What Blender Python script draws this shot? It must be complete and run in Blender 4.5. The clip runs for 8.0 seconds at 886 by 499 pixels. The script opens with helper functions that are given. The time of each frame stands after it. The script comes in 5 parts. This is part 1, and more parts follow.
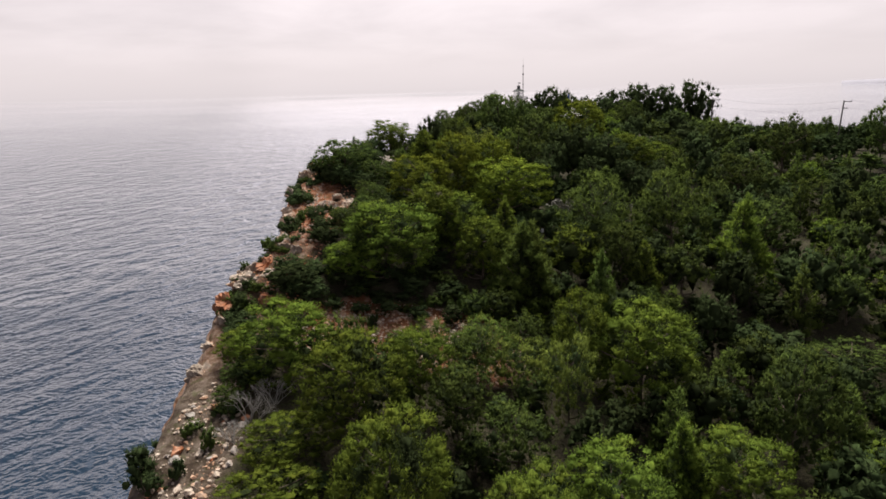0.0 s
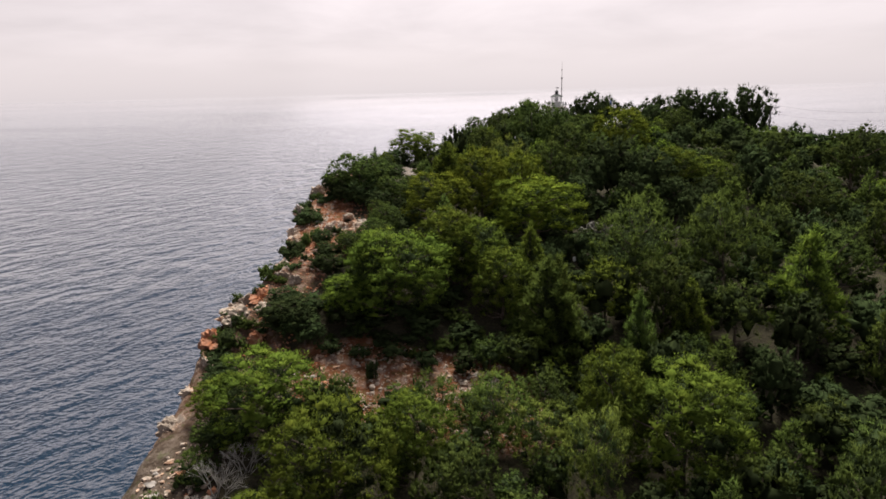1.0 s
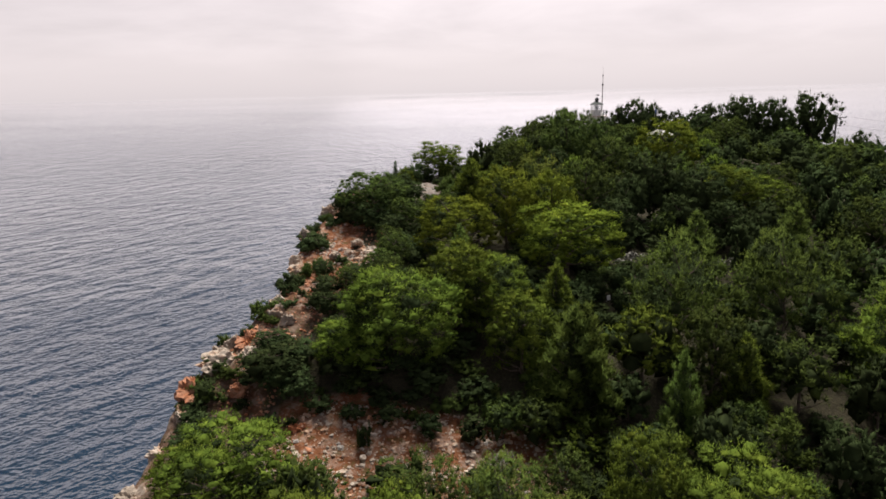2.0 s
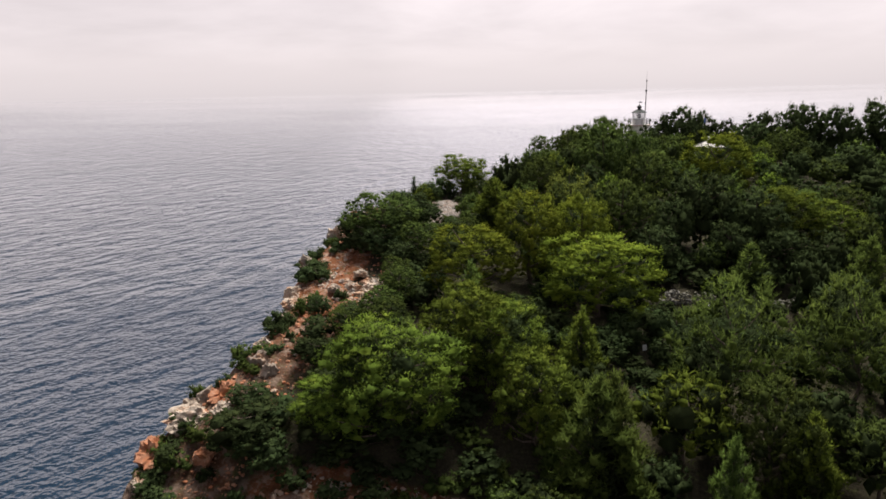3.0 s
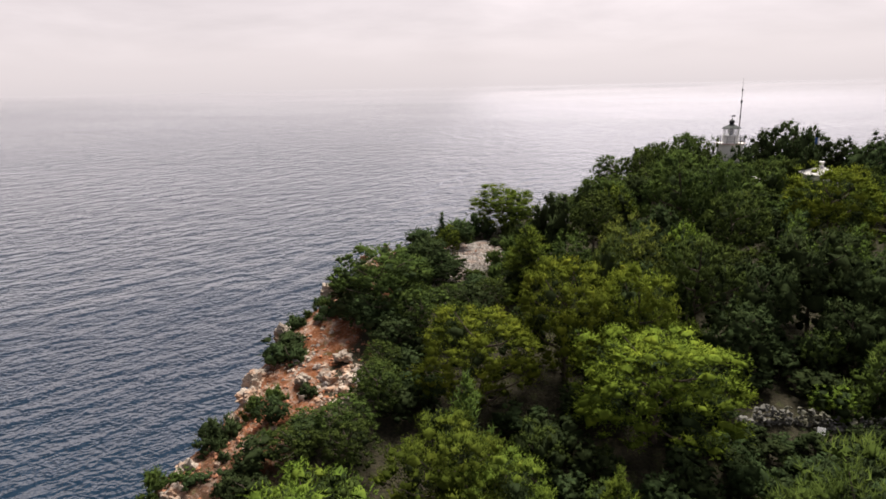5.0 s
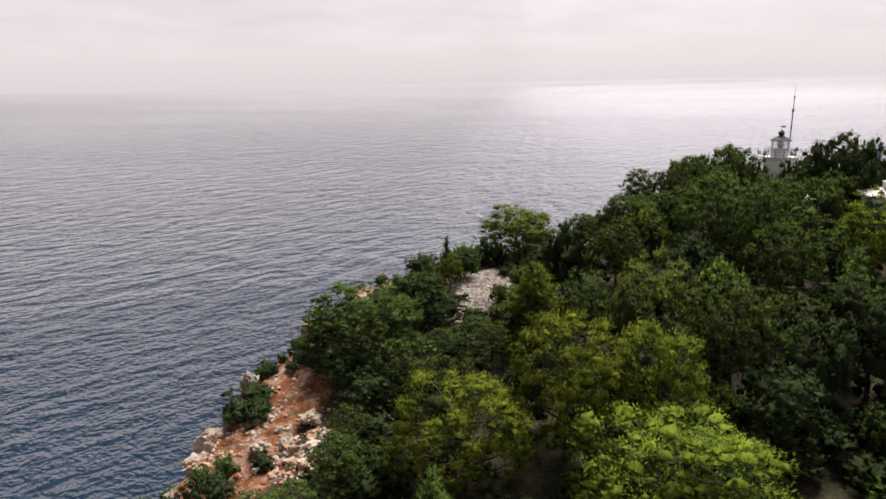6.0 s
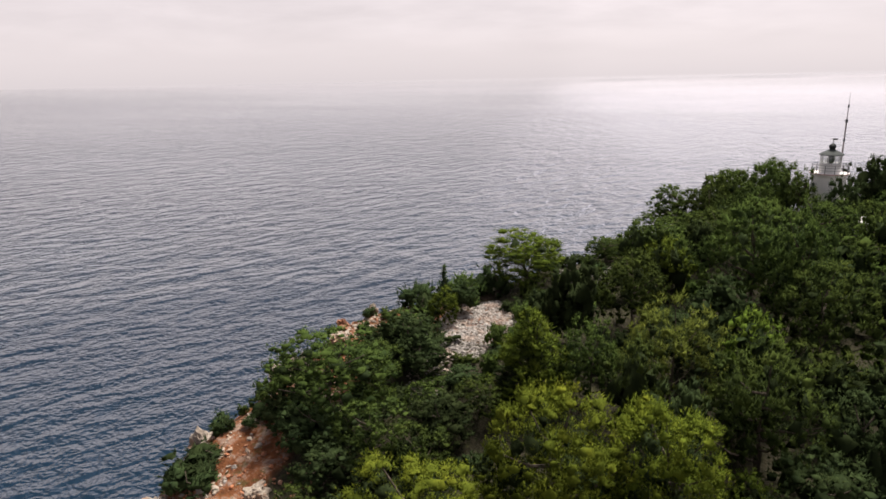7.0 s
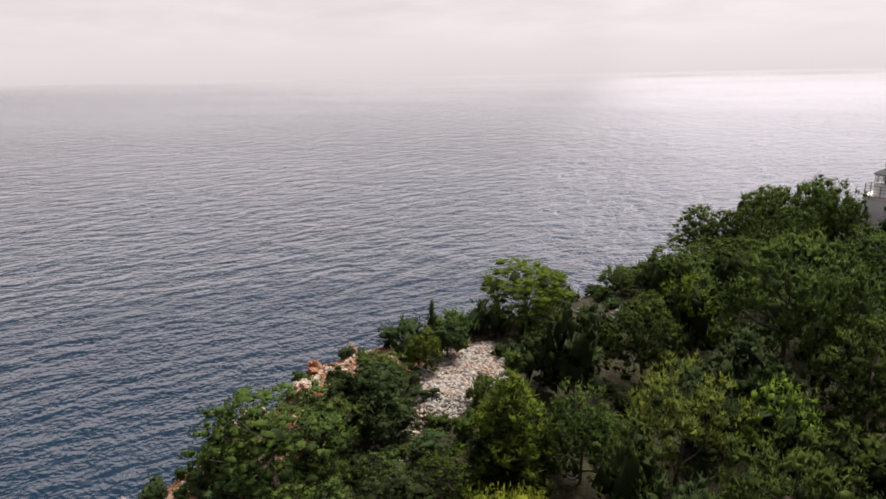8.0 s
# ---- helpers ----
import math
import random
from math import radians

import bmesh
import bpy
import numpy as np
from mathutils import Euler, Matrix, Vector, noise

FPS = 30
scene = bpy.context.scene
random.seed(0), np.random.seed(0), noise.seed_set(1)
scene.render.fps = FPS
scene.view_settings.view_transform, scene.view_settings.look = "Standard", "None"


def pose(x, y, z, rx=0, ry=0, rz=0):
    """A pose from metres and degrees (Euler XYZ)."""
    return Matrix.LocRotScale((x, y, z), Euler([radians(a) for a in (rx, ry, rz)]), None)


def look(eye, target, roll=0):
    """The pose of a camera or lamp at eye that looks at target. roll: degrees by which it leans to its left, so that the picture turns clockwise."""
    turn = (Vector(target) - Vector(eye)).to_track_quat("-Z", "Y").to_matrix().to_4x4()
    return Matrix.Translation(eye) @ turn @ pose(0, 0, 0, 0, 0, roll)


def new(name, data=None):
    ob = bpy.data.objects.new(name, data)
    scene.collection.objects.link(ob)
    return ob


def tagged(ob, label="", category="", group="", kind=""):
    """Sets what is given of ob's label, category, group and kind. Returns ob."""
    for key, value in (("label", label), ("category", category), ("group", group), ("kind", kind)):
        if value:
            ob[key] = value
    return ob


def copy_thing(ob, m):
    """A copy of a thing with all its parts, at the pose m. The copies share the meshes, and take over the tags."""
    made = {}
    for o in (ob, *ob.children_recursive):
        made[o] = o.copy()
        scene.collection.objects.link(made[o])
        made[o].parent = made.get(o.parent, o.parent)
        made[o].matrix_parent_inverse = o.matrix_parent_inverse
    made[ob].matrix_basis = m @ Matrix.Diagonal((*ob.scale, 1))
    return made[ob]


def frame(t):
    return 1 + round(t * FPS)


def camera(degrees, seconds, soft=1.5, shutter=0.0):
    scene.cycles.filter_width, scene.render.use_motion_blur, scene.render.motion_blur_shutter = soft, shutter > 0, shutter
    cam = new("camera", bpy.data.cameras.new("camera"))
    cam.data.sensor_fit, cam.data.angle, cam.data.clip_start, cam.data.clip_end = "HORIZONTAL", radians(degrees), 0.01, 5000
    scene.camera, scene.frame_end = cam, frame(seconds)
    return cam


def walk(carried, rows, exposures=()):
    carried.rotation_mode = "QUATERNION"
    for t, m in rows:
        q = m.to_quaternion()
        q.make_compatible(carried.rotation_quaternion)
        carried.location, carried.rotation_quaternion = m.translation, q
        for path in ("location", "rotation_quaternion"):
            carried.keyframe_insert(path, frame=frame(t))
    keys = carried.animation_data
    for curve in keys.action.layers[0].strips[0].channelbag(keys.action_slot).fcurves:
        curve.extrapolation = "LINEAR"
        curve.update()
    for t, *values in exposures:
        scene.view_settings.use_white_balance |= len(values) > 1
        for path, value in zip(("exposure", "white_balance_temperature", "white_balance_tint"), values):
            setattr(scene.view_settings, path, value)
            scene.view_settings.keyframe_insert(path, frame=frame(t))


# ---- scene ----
cam = camera(69.0, 8.0, soft=1.65)
METRES, EYE, TILT, LEAN, TURN = 70.0, 150.0, -13.8, 1.4, 0.0
ROWS = [
    (0.0, 0.0, 0.0, 0.0, -0.0, 0.0, -0.0),
    (0.5, 0.0189, 0.0585, 0.0234, 1.87, -0.05, -0.49),
    (1.0, 0.0356, 0.1167, 0.0476, 3.72, -0.12, -0.97),
    (1.5, 0.0497, 0.1745, 0.0724, 5.55, -0.18, -1.43),
    (3.0, 0.0824, 0.3505, 0.1461, 11.02, -0.52, -2.89),
    (3.5, 0.0904, 0.4086, 0.1697, 12.82, -0.77, -3.34),
    (4.0, 0.0972, 0.4671, 0.1936, 14.65, -1.02, -3.72),
    (4.5, 0.104, 0.524, 0.2175, 16.48, -1.31, -4.1),
    (6.0, 0.1221, 0.6946, 0.2908, 21.89, -2.35, -5.33),
    (6.5, 0.1273, 0.7503, 0.3143, 23.7, -2.74, -5.7),
    (7.0, 0.1322, 0.8019, 0.3359, 25.41, -3.11, -6.08),
    (7.5, 0.1374, 0.8564, 0.3586, 27.28, -3.5, -6.5),
    (8.0, 0.1418, 0.9114, 0.3805, 29.14, -3.9, -6.89),
]
walk(cam, [(t, pose(0, 0, EYE, TILT, LEAN, TURN) @ pose(METRES * x, METRES * y, METRES * z, 90 + pitch, roll, yaw)) for t, x, y, z, yaw, pitch, roll in ROWS], ((0.0, 0.36), (8.0, 0.36)))

# ---- world and sun ----
SUN_AZ, SUN_EL = 5.0, 62.0          # degrees from +y, and above the horizon
sun_dir = Vector((math.sin(radians(SUN_AZ)) * math.cos(radians(SUN_EL)),
                  math.cos(radians(SUN_AZ)) * math.cos(radians(SUN_EL)), math.sin(radians(SUN_EL))))
world = bpy.data.worlds.new("overcast_sky")
scene.world = world
world.use_nodes = True
wt = world.node_tree
wt.nodes.clear()


def wn(kind, **props):
    n = wt.nodes.new(kind)
    for k, v in props.items():
        n.inputs[k].default_value = v
    return n


def wmath(op, a, b=None, clamp=False):
    n = wt.nodes.new("ShaderNodeMath")
    n.operation = op
    n.use_clamp = clamp
    for i, v in enumerate((a, b)):
        if v is None:
            continue
        if isinstance(v, (int, float)):
            n.inputs[i].default_value = v
        else:
            wt.links.new(v, n.inputs[i])
    return n.outputs[0]


w_out = wt.nodes.new("ShaderNodeOutputWorld")
sky = wt.nodes.new("ShaderNodeTexSky")
sky.sky_type = "NISHITA"
sky.sun_disc = False
sky.sun_elevation = radians(SUN_EL)
sky.sun_rotation = radians(SUN_AZ)
bg_sky = wt.nodes.new("ShaderNodeBackground")
bg_sky.inputs["Strength"].default_value = 0.05
wt.links.new(sky.outputs[0], bg_sky.inputs["Color"])
# cloud deck: soft grey sheets, brighter towards the veiled sun
tc = wt.nodes.new("ShaderNodeTexCoord")
sep = wt.nodes.new("ShaderNodeSeparateXYZ")
wt.links.new(tc.outputs["Generated"], sep.inputs[0])
zc = wmath("ADD", wmath("MAXIMUM", sep.outputs[2], 0.0), 0.16)
flat = wt.nodes.new("ShaderNodeCombineXYZ")
wt.links.new(wmath("DIVIDE", sep.outputs[0], zc), flat.inputs[0])
wt.links.new(wmath("DIVIDE", sep.outputs[1], zc), flat.inputs[1])
cl = wn("ShaderNodeTexNoise", Scale=0.85, Detail=6.0, Roughness=0.55, Distortion=0.25)
wt.links.new(flat.outputs[0], cl.inputs["Vector"])
sheet = wt.nodes.new("ShaderNodeMapRange")
for k, v in (("From Min", 0.34), ("From Max", 0.64), ("To Min", 0.74), ("To Max", 1.12)):
    sheet.inputs[k].default_value = v
wt.links.new(cl.outputs[0], sheet.inputs["Value"])
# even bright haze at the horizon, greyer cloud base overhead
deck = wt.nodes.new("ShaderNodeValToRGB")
# the ring at 0.25 to 0.38 is added above view for the sea's reflection
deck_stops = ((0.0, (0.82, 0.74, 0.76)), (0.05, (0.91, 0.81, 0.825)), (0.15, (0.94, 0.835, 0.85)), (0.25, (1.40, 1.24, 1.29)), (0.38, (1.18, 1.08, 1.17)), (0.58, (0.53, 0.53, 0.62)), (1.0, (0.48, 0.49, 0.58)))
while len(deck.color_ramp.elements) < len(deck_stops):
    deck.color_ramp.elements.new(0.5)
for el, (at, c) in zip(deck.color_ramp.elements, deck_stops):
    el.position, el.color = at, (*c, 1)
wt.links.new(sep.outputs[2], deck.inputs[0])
hz = wt.nodes.new("ShaderNodeMapRange")
hz.inputs["From Min"].default_value = 0.065
hz.inputs["From Max"].default_value = 0.28
wt.links.new(sep.outputs[2], hz.inputs["Value"])
low = wt.nodes.new("ShaderNodeMapRange")
for k, v in (("From Min", 0.02), ("From Max", 0.09), ("To Max", 0.52)):
    low.inputs[k].default_value = v
wt.links.new(sep.outputs[2], low.inputs["Value"])
veil = wmath("ADD", wmath("MULTIPLY", wmath("SUBTRACT", sheet.outputs[0], 0.97), wmath("MAXIMUM", hz.outputs[0], low.outputs[0])), 1.0)
dot = wt.nodes.new("ShaderNodeVectorMath")
dot.operation = "DOT_PRODUCT"
dot.inputs[1].default_value = sun_dir
wt.links.new(tc.outputs["Generated"], dot.inputs[0])
lobe = wmath("POWER", wmath("MAXIMUM", dot.outputs["Value"], 0.0), 26.0)
# brighter on the sun's side; unseen deck behind dimmed to darken trees' near sides
side = wt.nodes.new("ShaderNodeValToRGB")
for k in range(3):
    side.color_ramp.elements.new(0.5)
for el, (at, v) in zip(side.color_ramp.elements, ((0.0, 0.42), (0.40, 0.56), (0.80, 0.86), (0.955, 1.10), (1.0, 1.35))):
    el.position, el.color = at, (v, v, v, 1)
wt.links.new(wmath("ADD", wmath("MULTIPLY", sep.outputs[1], 0.5), 0.5), side.inputs[0])
lift0 = wmath("ADD", wmath("MULTIPLY", wmath("SUBTRACT", side.outputs[0], 1.0), hz.outputs[0]), 1.0)
# bright unseen sector added round the veiled sun for the sea's glare, one edge clear
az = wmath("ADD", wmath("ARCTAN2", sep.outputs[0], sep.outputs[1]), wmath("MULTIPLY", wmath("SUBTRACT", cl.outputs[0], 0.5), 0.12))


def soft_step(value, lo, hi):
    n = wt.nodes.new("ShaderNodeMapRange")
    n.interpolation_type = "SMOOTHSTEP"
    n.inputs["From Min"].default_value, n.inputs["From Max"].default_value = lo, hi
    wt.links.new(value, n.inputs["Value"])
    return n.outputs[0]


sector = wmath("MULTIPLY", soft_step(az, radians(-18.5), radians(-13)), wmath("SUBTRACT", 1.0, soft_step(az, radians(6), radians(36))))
# unseen deck far round on that side is dimmed too, to darken the sea
far_dim = wmath("MULTIPLY", wmath("SUBTRACT", soft_step(wmath("MULTIPLY", az, -1.0), radians(34), radians(72)), soft_step(wmath("MULTIPLY", az, -1.0), radians(110), radians(160))), hz.outputs[0])
# unseen dark strip added beside the bright sector, to darken the sea there
sea_dim = wmath("MULTIPLY", wmath("SUBTRACT", soft_step(az, radians(-40), radians(-26)), soft_step(az, radians(-18.5), radians(-14))), hz.outputs[0])
lift = wmath("MULTIPLY", lift0, wmath("SUBTRACT", 1.0, wmath("ADD", wmath("MULTIPLY", far_dim, 0.48), wmath("MULTIPLY", sea_dim, 0.22))))
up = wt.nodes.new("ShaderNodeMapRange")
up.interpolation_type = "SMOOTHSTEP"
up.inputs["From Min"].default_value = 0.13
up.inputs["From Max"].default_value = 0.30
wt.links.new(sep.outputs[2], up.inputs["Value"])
added_glare = wmath("MULTIPLY", sector, wmath("ADD", wmath("MULTIPLY", up.outputs[0], 1.1), 0.05))
gain = wmath("ADD", wmath("ADD", wmath("MULTIPLY", lobe, 1.3), added_glare), wmath("MULTIPLY", veil, lift))
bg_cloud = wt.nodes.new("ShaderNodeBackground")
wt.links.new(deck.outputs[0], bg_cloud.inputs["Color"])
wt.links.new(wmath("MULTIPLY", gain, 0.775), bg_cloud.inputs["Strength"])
wmix = wt.nodes.new("ShaderNodeMixShader")
wmix.inputs[0].default_value = 0.9
wt.links.new(bg_sky.outputs[0], wmix.inputs[1])
wt.links.new(bg_cloud.outputs[0], wmix.inputs[2])
wt.links.new(wmix.outputs[0], w_out.inputs[0])

sun = new("sun", bpy.data.lights.new("sun", "SUN"))
sun.data.energy = 5.7
sun.data.angle = radians(20)
sun.data.color = (1.0, 0.95, 0.86)
sun.matrix_world = look((0, 0, 300), Vector((0, 0, 300)) - sun_dir)

# ---- materials ----


class Mat:
    """A small builder of node materials."""

    def __init__(self, name, rough=0.9, spec=0.3, metal=0.0):
        self.m = bpy.data.materials.new(name)
        self.m.use_nodes = True
        self.t = self.m.node_tree
        self.b = self.t.nodes["Principled BSDF"]
        self.b.inputs["Roughness"].default_value = rough
        self.b.inputs["Specular IOR Level"].default_value = spec
        self.b.inputs["Metallic"].default_value = metal

    def node(self, kind, **inputs):
        n = self.t.nodes.new(kind)
        for k, v in inputs.items():
            n.inputs[k].default_value = v
        return n

    def link(self, a, b):
        self.t.links.new(a, b)

    def pos(self, scale=(1, 1, 1), rot=0.0, world_space=True):
        src = self.node("ShaderNodeNewGeometry").outputs["Position"] if world_space else self.node("ShaderNodeTexCoord").outputs["Object"]
        mp = self.node("ShaderNodeMapping")
        mp.inputs["Scale"].default_value = scale
        mp.inputs["Rotation"].default_value = (0, 0, radians(rot))
        self.link(src, mp.inputs["Vector"])
        return mp.outputs[0]

    def noise(self, scale, detail=4.0, rough=0.55, vec=None, distortion=0.0):
        n = self.node("ShaderNodeTexNoise", Scale=scale, Detail=detail, Roughness=rough, Distortion=distortion)
        self.link(vec if vec is not None else self.pos(), n.inputs["Vector"])
        return n.outputs[0]

    def ramp(self, fac, *stops):
        r = self.node("ShaderNodeValToRGB")
        e = r.color_ramp.elements
        while len(e) < len(stops):
            e.new(0.5)
        for el, (p, c) in zip(e, stops):
            el.position = p
            el.color = (*c, 1) if len(c) == 3 else c
        self.link(fac, r.inputs[0])
        return r.outputs[0]

    def mix(self, fac, a, b, mode="MIX"):
        n = self.node("ShaderNodeMixRGB")
        n.blend_type = mode
        for i, v in enumerate((fac, a, b)):
            if isinstance(v, (int, float)):
                n.inputs[i].default_value = v
            elif isinstance(v, tuple):
                n.inputs[i].default_value = (*v, 1)
            else:
                self.link(v, n.inputs[i])
        return n.outputs[0]

    def math(self, op, a, b=0.0, clamp=False):
        n = self.node("ShaderNodeMath")
        n.operation = op
        n.use_clamp = clamp
        for i, v in enumerate((a, b)):
            if isinstance(v, (int, float)):
                n.inputs[i].default_value = v
            else:
                self.link(v, n.inputs[i])
        return n.outputs[0]

    def bump(self, height, strength=0.5, distance=0.1):
        n = self.node("ShaderNodeBump", Strength=strength, Distance=distance)
        self.link(height, n.inputs["Height"])
        self.link(n.outputs[0], self.b.inputs["Normal"])

    def color(self, c):
        if isinstance(c, tuple):
            self.b.inputs["Base Color"].default_value = (*c, 1)
        else:
            self.link(c, self.b.inputs["Base Color"])
        return self


def foliage(name, dark, mid, light, translucent=0.3):
    """Needles: each tree a little different, each bough again; yellower and older ones here and there."""
    m = Mat(name, rough=0.85, spec=0.0)
    rnd = m.node("ShaderNodeObjectInfo").outputs["Random"]
    isl = m.node("ShaderNodeNewGeometry").outputs["Random Per Island"]
    v = m.pos(world_space=False)
    n = m.noise(0.75, 3.0, vec=v)
    fine = m.noise(9.0, 3.0, 0.7, vec=v)
    mixv = m.math("ADD", m.math("ADD", m.math("MULTIPLY", isl, 0.10), m.math("MULTIPLY", n, 0.85)), m.math("MULTIPLY", fine, 0.20))
    c = m.ramp(m.math("SUBTRACT", mixv, 0.06), (0.25, dark), (0.52, mid), (0.80, light))
    hsv = m.node("ShaderNodeHueSaturation", Saturation=1.0)
    m.link(m.math("ADD", m.math("MULTIPLY", rnd, 0.024), 0.488), hsv.inputs["Hue"])
    m.link(m.math("ADD", m.math("MULTIPLY", rnd, 0.5), 0.75), hsv.inputs["Value"])
    m.link(c, hsv.inputs["Color"])
    old = m.ramp(m.noise(0.55, 2.0, 0.5, vec=m.pos((1, 1, 1.4), 20, False)), (0.60, (0, 0, 0)), (0.74, (1, 1, 1)))
    col = m.mix(m.math("MULTIPLY", old, 0.22), hsv.outputs[0], tuple(0.5 * k for k in (light[0] * 1.35, light[1] * 0.98, light[2])))
    m.color(col)
    tr = m.node("ShaderNodeBsdfTranslucent")
    m.link(col, tr.inputs["Color"])
    ms = m.node("ShaderNodeMixShader")
    ms.inputs[0].default_value = translucent
    m.link(m.b.outputs[0], ms.inputs[1])
    m.link(tr.outputs[0], ms.inputs[2])
    m.link(ms.outputs[0], m.t.nodes["Material Output"].inputs["Surface"])
    return m.m


leaf_bright = foliage("pine_needles_fresh", (0.062, 0.085, 0.015), (0.122, 0.153, 0.021), (0.212, 0.233, 0.026), 0.28)
leaf_green = foliage("green_pine_needles", (0.048, 0.071, 0.017), (0.097, 0.136, 0.022), (0.173, 0.209, 0.031), 0.28)
leaf_mid = foliage("pine_needles", (0.032, 0.048, 0.019), (0.062, 0.087, 0.023), (0.109, 0.142, 0.033), 0.34)
leaf_dark = foliage("dark_evergreen_leaves", (0.025, 0.036, 0.018), (0.041, 0.058, 0.023), (0.067, 0.088, 0.032), 0.32)
leaf_blue = foliage("young_pine_needles", (0.045, 0.067, 0.020), (0.083, 0.118, 0.027), (0.135, 0.176, 0.037), 0.36)
leaf_olive = foliage("pale_feathery_needles", (0.074, 0.093, 0.023), (0.134, 0.159, 0.033), (0.203, 0.224, 0.044), 0.36)
# darker needles for the crown's inside, where its shade is put into the colour
leaf_shade = foliage("shaded_inner_foliage", (0.025, 0.033, 0.016), (0.037, 0.051, 0.021), (0.056, 0.072, 0.028), 0.30)


def make_bark(name, c1, c2):
    m = Mat(name, rough=0.95, spec=0.1)
    v = m.pos((1, 1, 0.25), world_space=False)
    n = m.noise(6.0, 5.0, vec=v)
    m.color(m.ramp(n, (0.3, c1), (0.7, c2)))
    m.bump(n, 0.6, 0.05)
    return m.m


bark = make_bark("pine_bark", (0.05, 0.038, 0.03), (0.16, 0.125, 0.10))
deadwood = make_bark("grey_deadwood", (0.20, 0.185, 0.17), (0.40, 0.375, 0.35))


def make_ground():
    m = Mat("red_soil_and_limestone", rough=0.95, spec=0.12)
    bare = m.node("ShaderNodeAttribute")
    bare.attribute_name = "bare"
    big, mid_, fine = m.noise(0.16, 4.0), m.noise(0.9, 5.0, 0.6), m.noise(5.0, 5.0, 0.65)
    red = m.node("ShaderNodeAttribute")
    red.attribute_name = "red"
    brown = m.ramp(mid_, (0.28, (0.030, 0.022, 0.016)), (0.5, (0.060, 0.044, 0.032)), (0.72, (0.105, 0.078, 0.058)))
    soil = m.ramp(mid_, (0.28, (0.085, 0.033, 0.016)), (0.5, (0.205, 0.074, 0.030)), (0.72, (0.290, 0.125, 0.055)))
    rock = m.ramp(m.noise(1.6, 6.0, 0.65), (0.25, (0.119, 0.098, 0.081)), (0.5, (0.295, 0.246, 0.213)), (0.75, (0.400, 0.352, 0.312)))
    litter = m.ramp(fine, (0.3, (0.022, 0.020, 0.013)), (0.55, (0.040, 0.034, 0.021)), (0.8, (0.066, 0.054, 0.033)))
    stony = m.ramp(m.math("ADD", m.math("MULTIPLY", mid_, 0.6), m.math("MULTIPLY", fine, 0.4)), (0.47, (0, 0, 0)), (0.57, (1, 1, 1)))
    soil = m.mix(red.outputs["Fac"], brown, soil)
    stony = m.math("MULTIPLY", stony, m.math("ADD", 0.2, m.math("MULTIPLY", red.outputs["Fac"], 0.4)))
    open_c = m.mix(stony, soil, rock)
    # steep faces are bare rock, stained orange by the soil above
    geo = m.node("ShaderNodeNewGeometry")
    sp = m.node("ShaderNodeSeparateXYZ")
    m.link(geo.outputs["True Normal"], sp.inputs[0])
    steep = m.ramp(sp.outputs[2], (0.35, (1, 1, 1)), (0.72, (0, 0, 0)))
    stain = m.noise(0.45, 5.0, 0.6, vec=m.pos((1, 1, 0.35)))
    face = m.ramp(stain, (0.30, (0.20, 0.165, 0.145)), (0.45, (0.44, 0.36, 0.31)), (0.56, (0.46, 0.22, 0.12)), (0.72, (0.52, 0.42, 0.34)))
    open_c = m.mix(steep, open_c, face)
    lit_f = m.ramp(m.math("ADD", bare.outputs["Fac"], m.math("MULTIPLY", m.math("SUBTRACT", big, 0.5), 0.9)), (0.38, (0, 0, 0)), (0.58, (1, 1, 1)))
    c = m.mix(lit_f, litter, open_c)
    scrub = m.ramp(m.noise(1.3, 5.0, 0.7), (0.55, (0, 0, 0)), (0.63, (1, 1, 1)))
    scrub_c = m.ramp(fine, (0.3, (0.030, 0.040, 0.012)), (0.7, (0.085, 0.090, 0.030)))
    m.color(m.mix(m.math("MULTIPLY", scrub, 0.55), c, scrub_c))
    m.bump(m.math("ADD", m.math("MULTIPLY", mid_, 0.6), m.math("MULTIPLY", fine, 0.4)), 0.9, 0.35)
    return m.m


ground_mat = make_ground()


def make_stone(name, lo, mid_c, hi, stain, stained=0.75):
    m = Mat(name, rough=0.92, spec=0.15)
    rnd = m.node("ShaderNodeObjectInfo").outputs["Random"]
    isl = m.node("ShaderNodeNewGeometry").outputs["Random Per Island"]
    n = m.noise(1.8, 6.0, 0.65)
    f = m.noise(9.0, 4.0, 0.6)
    c = m.ramp(m.math("ADD", m.math("MULTIPLY", n, 0.75), m.math("MULTIPLY", f, 0.25)), (0.3, lo), (0.5, mid_c), (0.68, hi))
    st = m.ramp(m.noise(0.7, 4.0, 0.6), (0.50, (0, 0, 0)), (0.62, (1, 1, 1)))
    c = m.mix(m.math("MULTIPLY", st, stained), c, stain)
    tone = m.node("ShaderNodeHueSaturation")
    m.link(m.math("ADD", 0.62, m.math("MULTIPLY", m.math("ADD", rnd, isl), 0.36)), tone.inputs["Value"])
    m.link(c, tone.inputs["Color"])
    m.color(tone.outputs[0])
    m.bump(n, 0.8, 0.15)
    return m.m


limestone = make_stone("weathered_limestone", (0.16, 0.130, 0.106), (0.36, 0.290, 0.235), (0.51, 0.435, 0.37), (0.42, 0.20, 0.10), 0.55)
pale_stone = make_stone("pale_limestone_rubble", (0.17, 0.15, 0.135), (0.31, 0.275, 0.25), (0.44, 0.40, 0.365), (0.31, 0.23, 0.185))
red_stone = make_stone("iron_stained_stone", (0.17, 0.09, 0.055), (0.37, 0.165, 0.095), (0.50, 0.35, 0.26), (0.38, 0.13, 0.055))
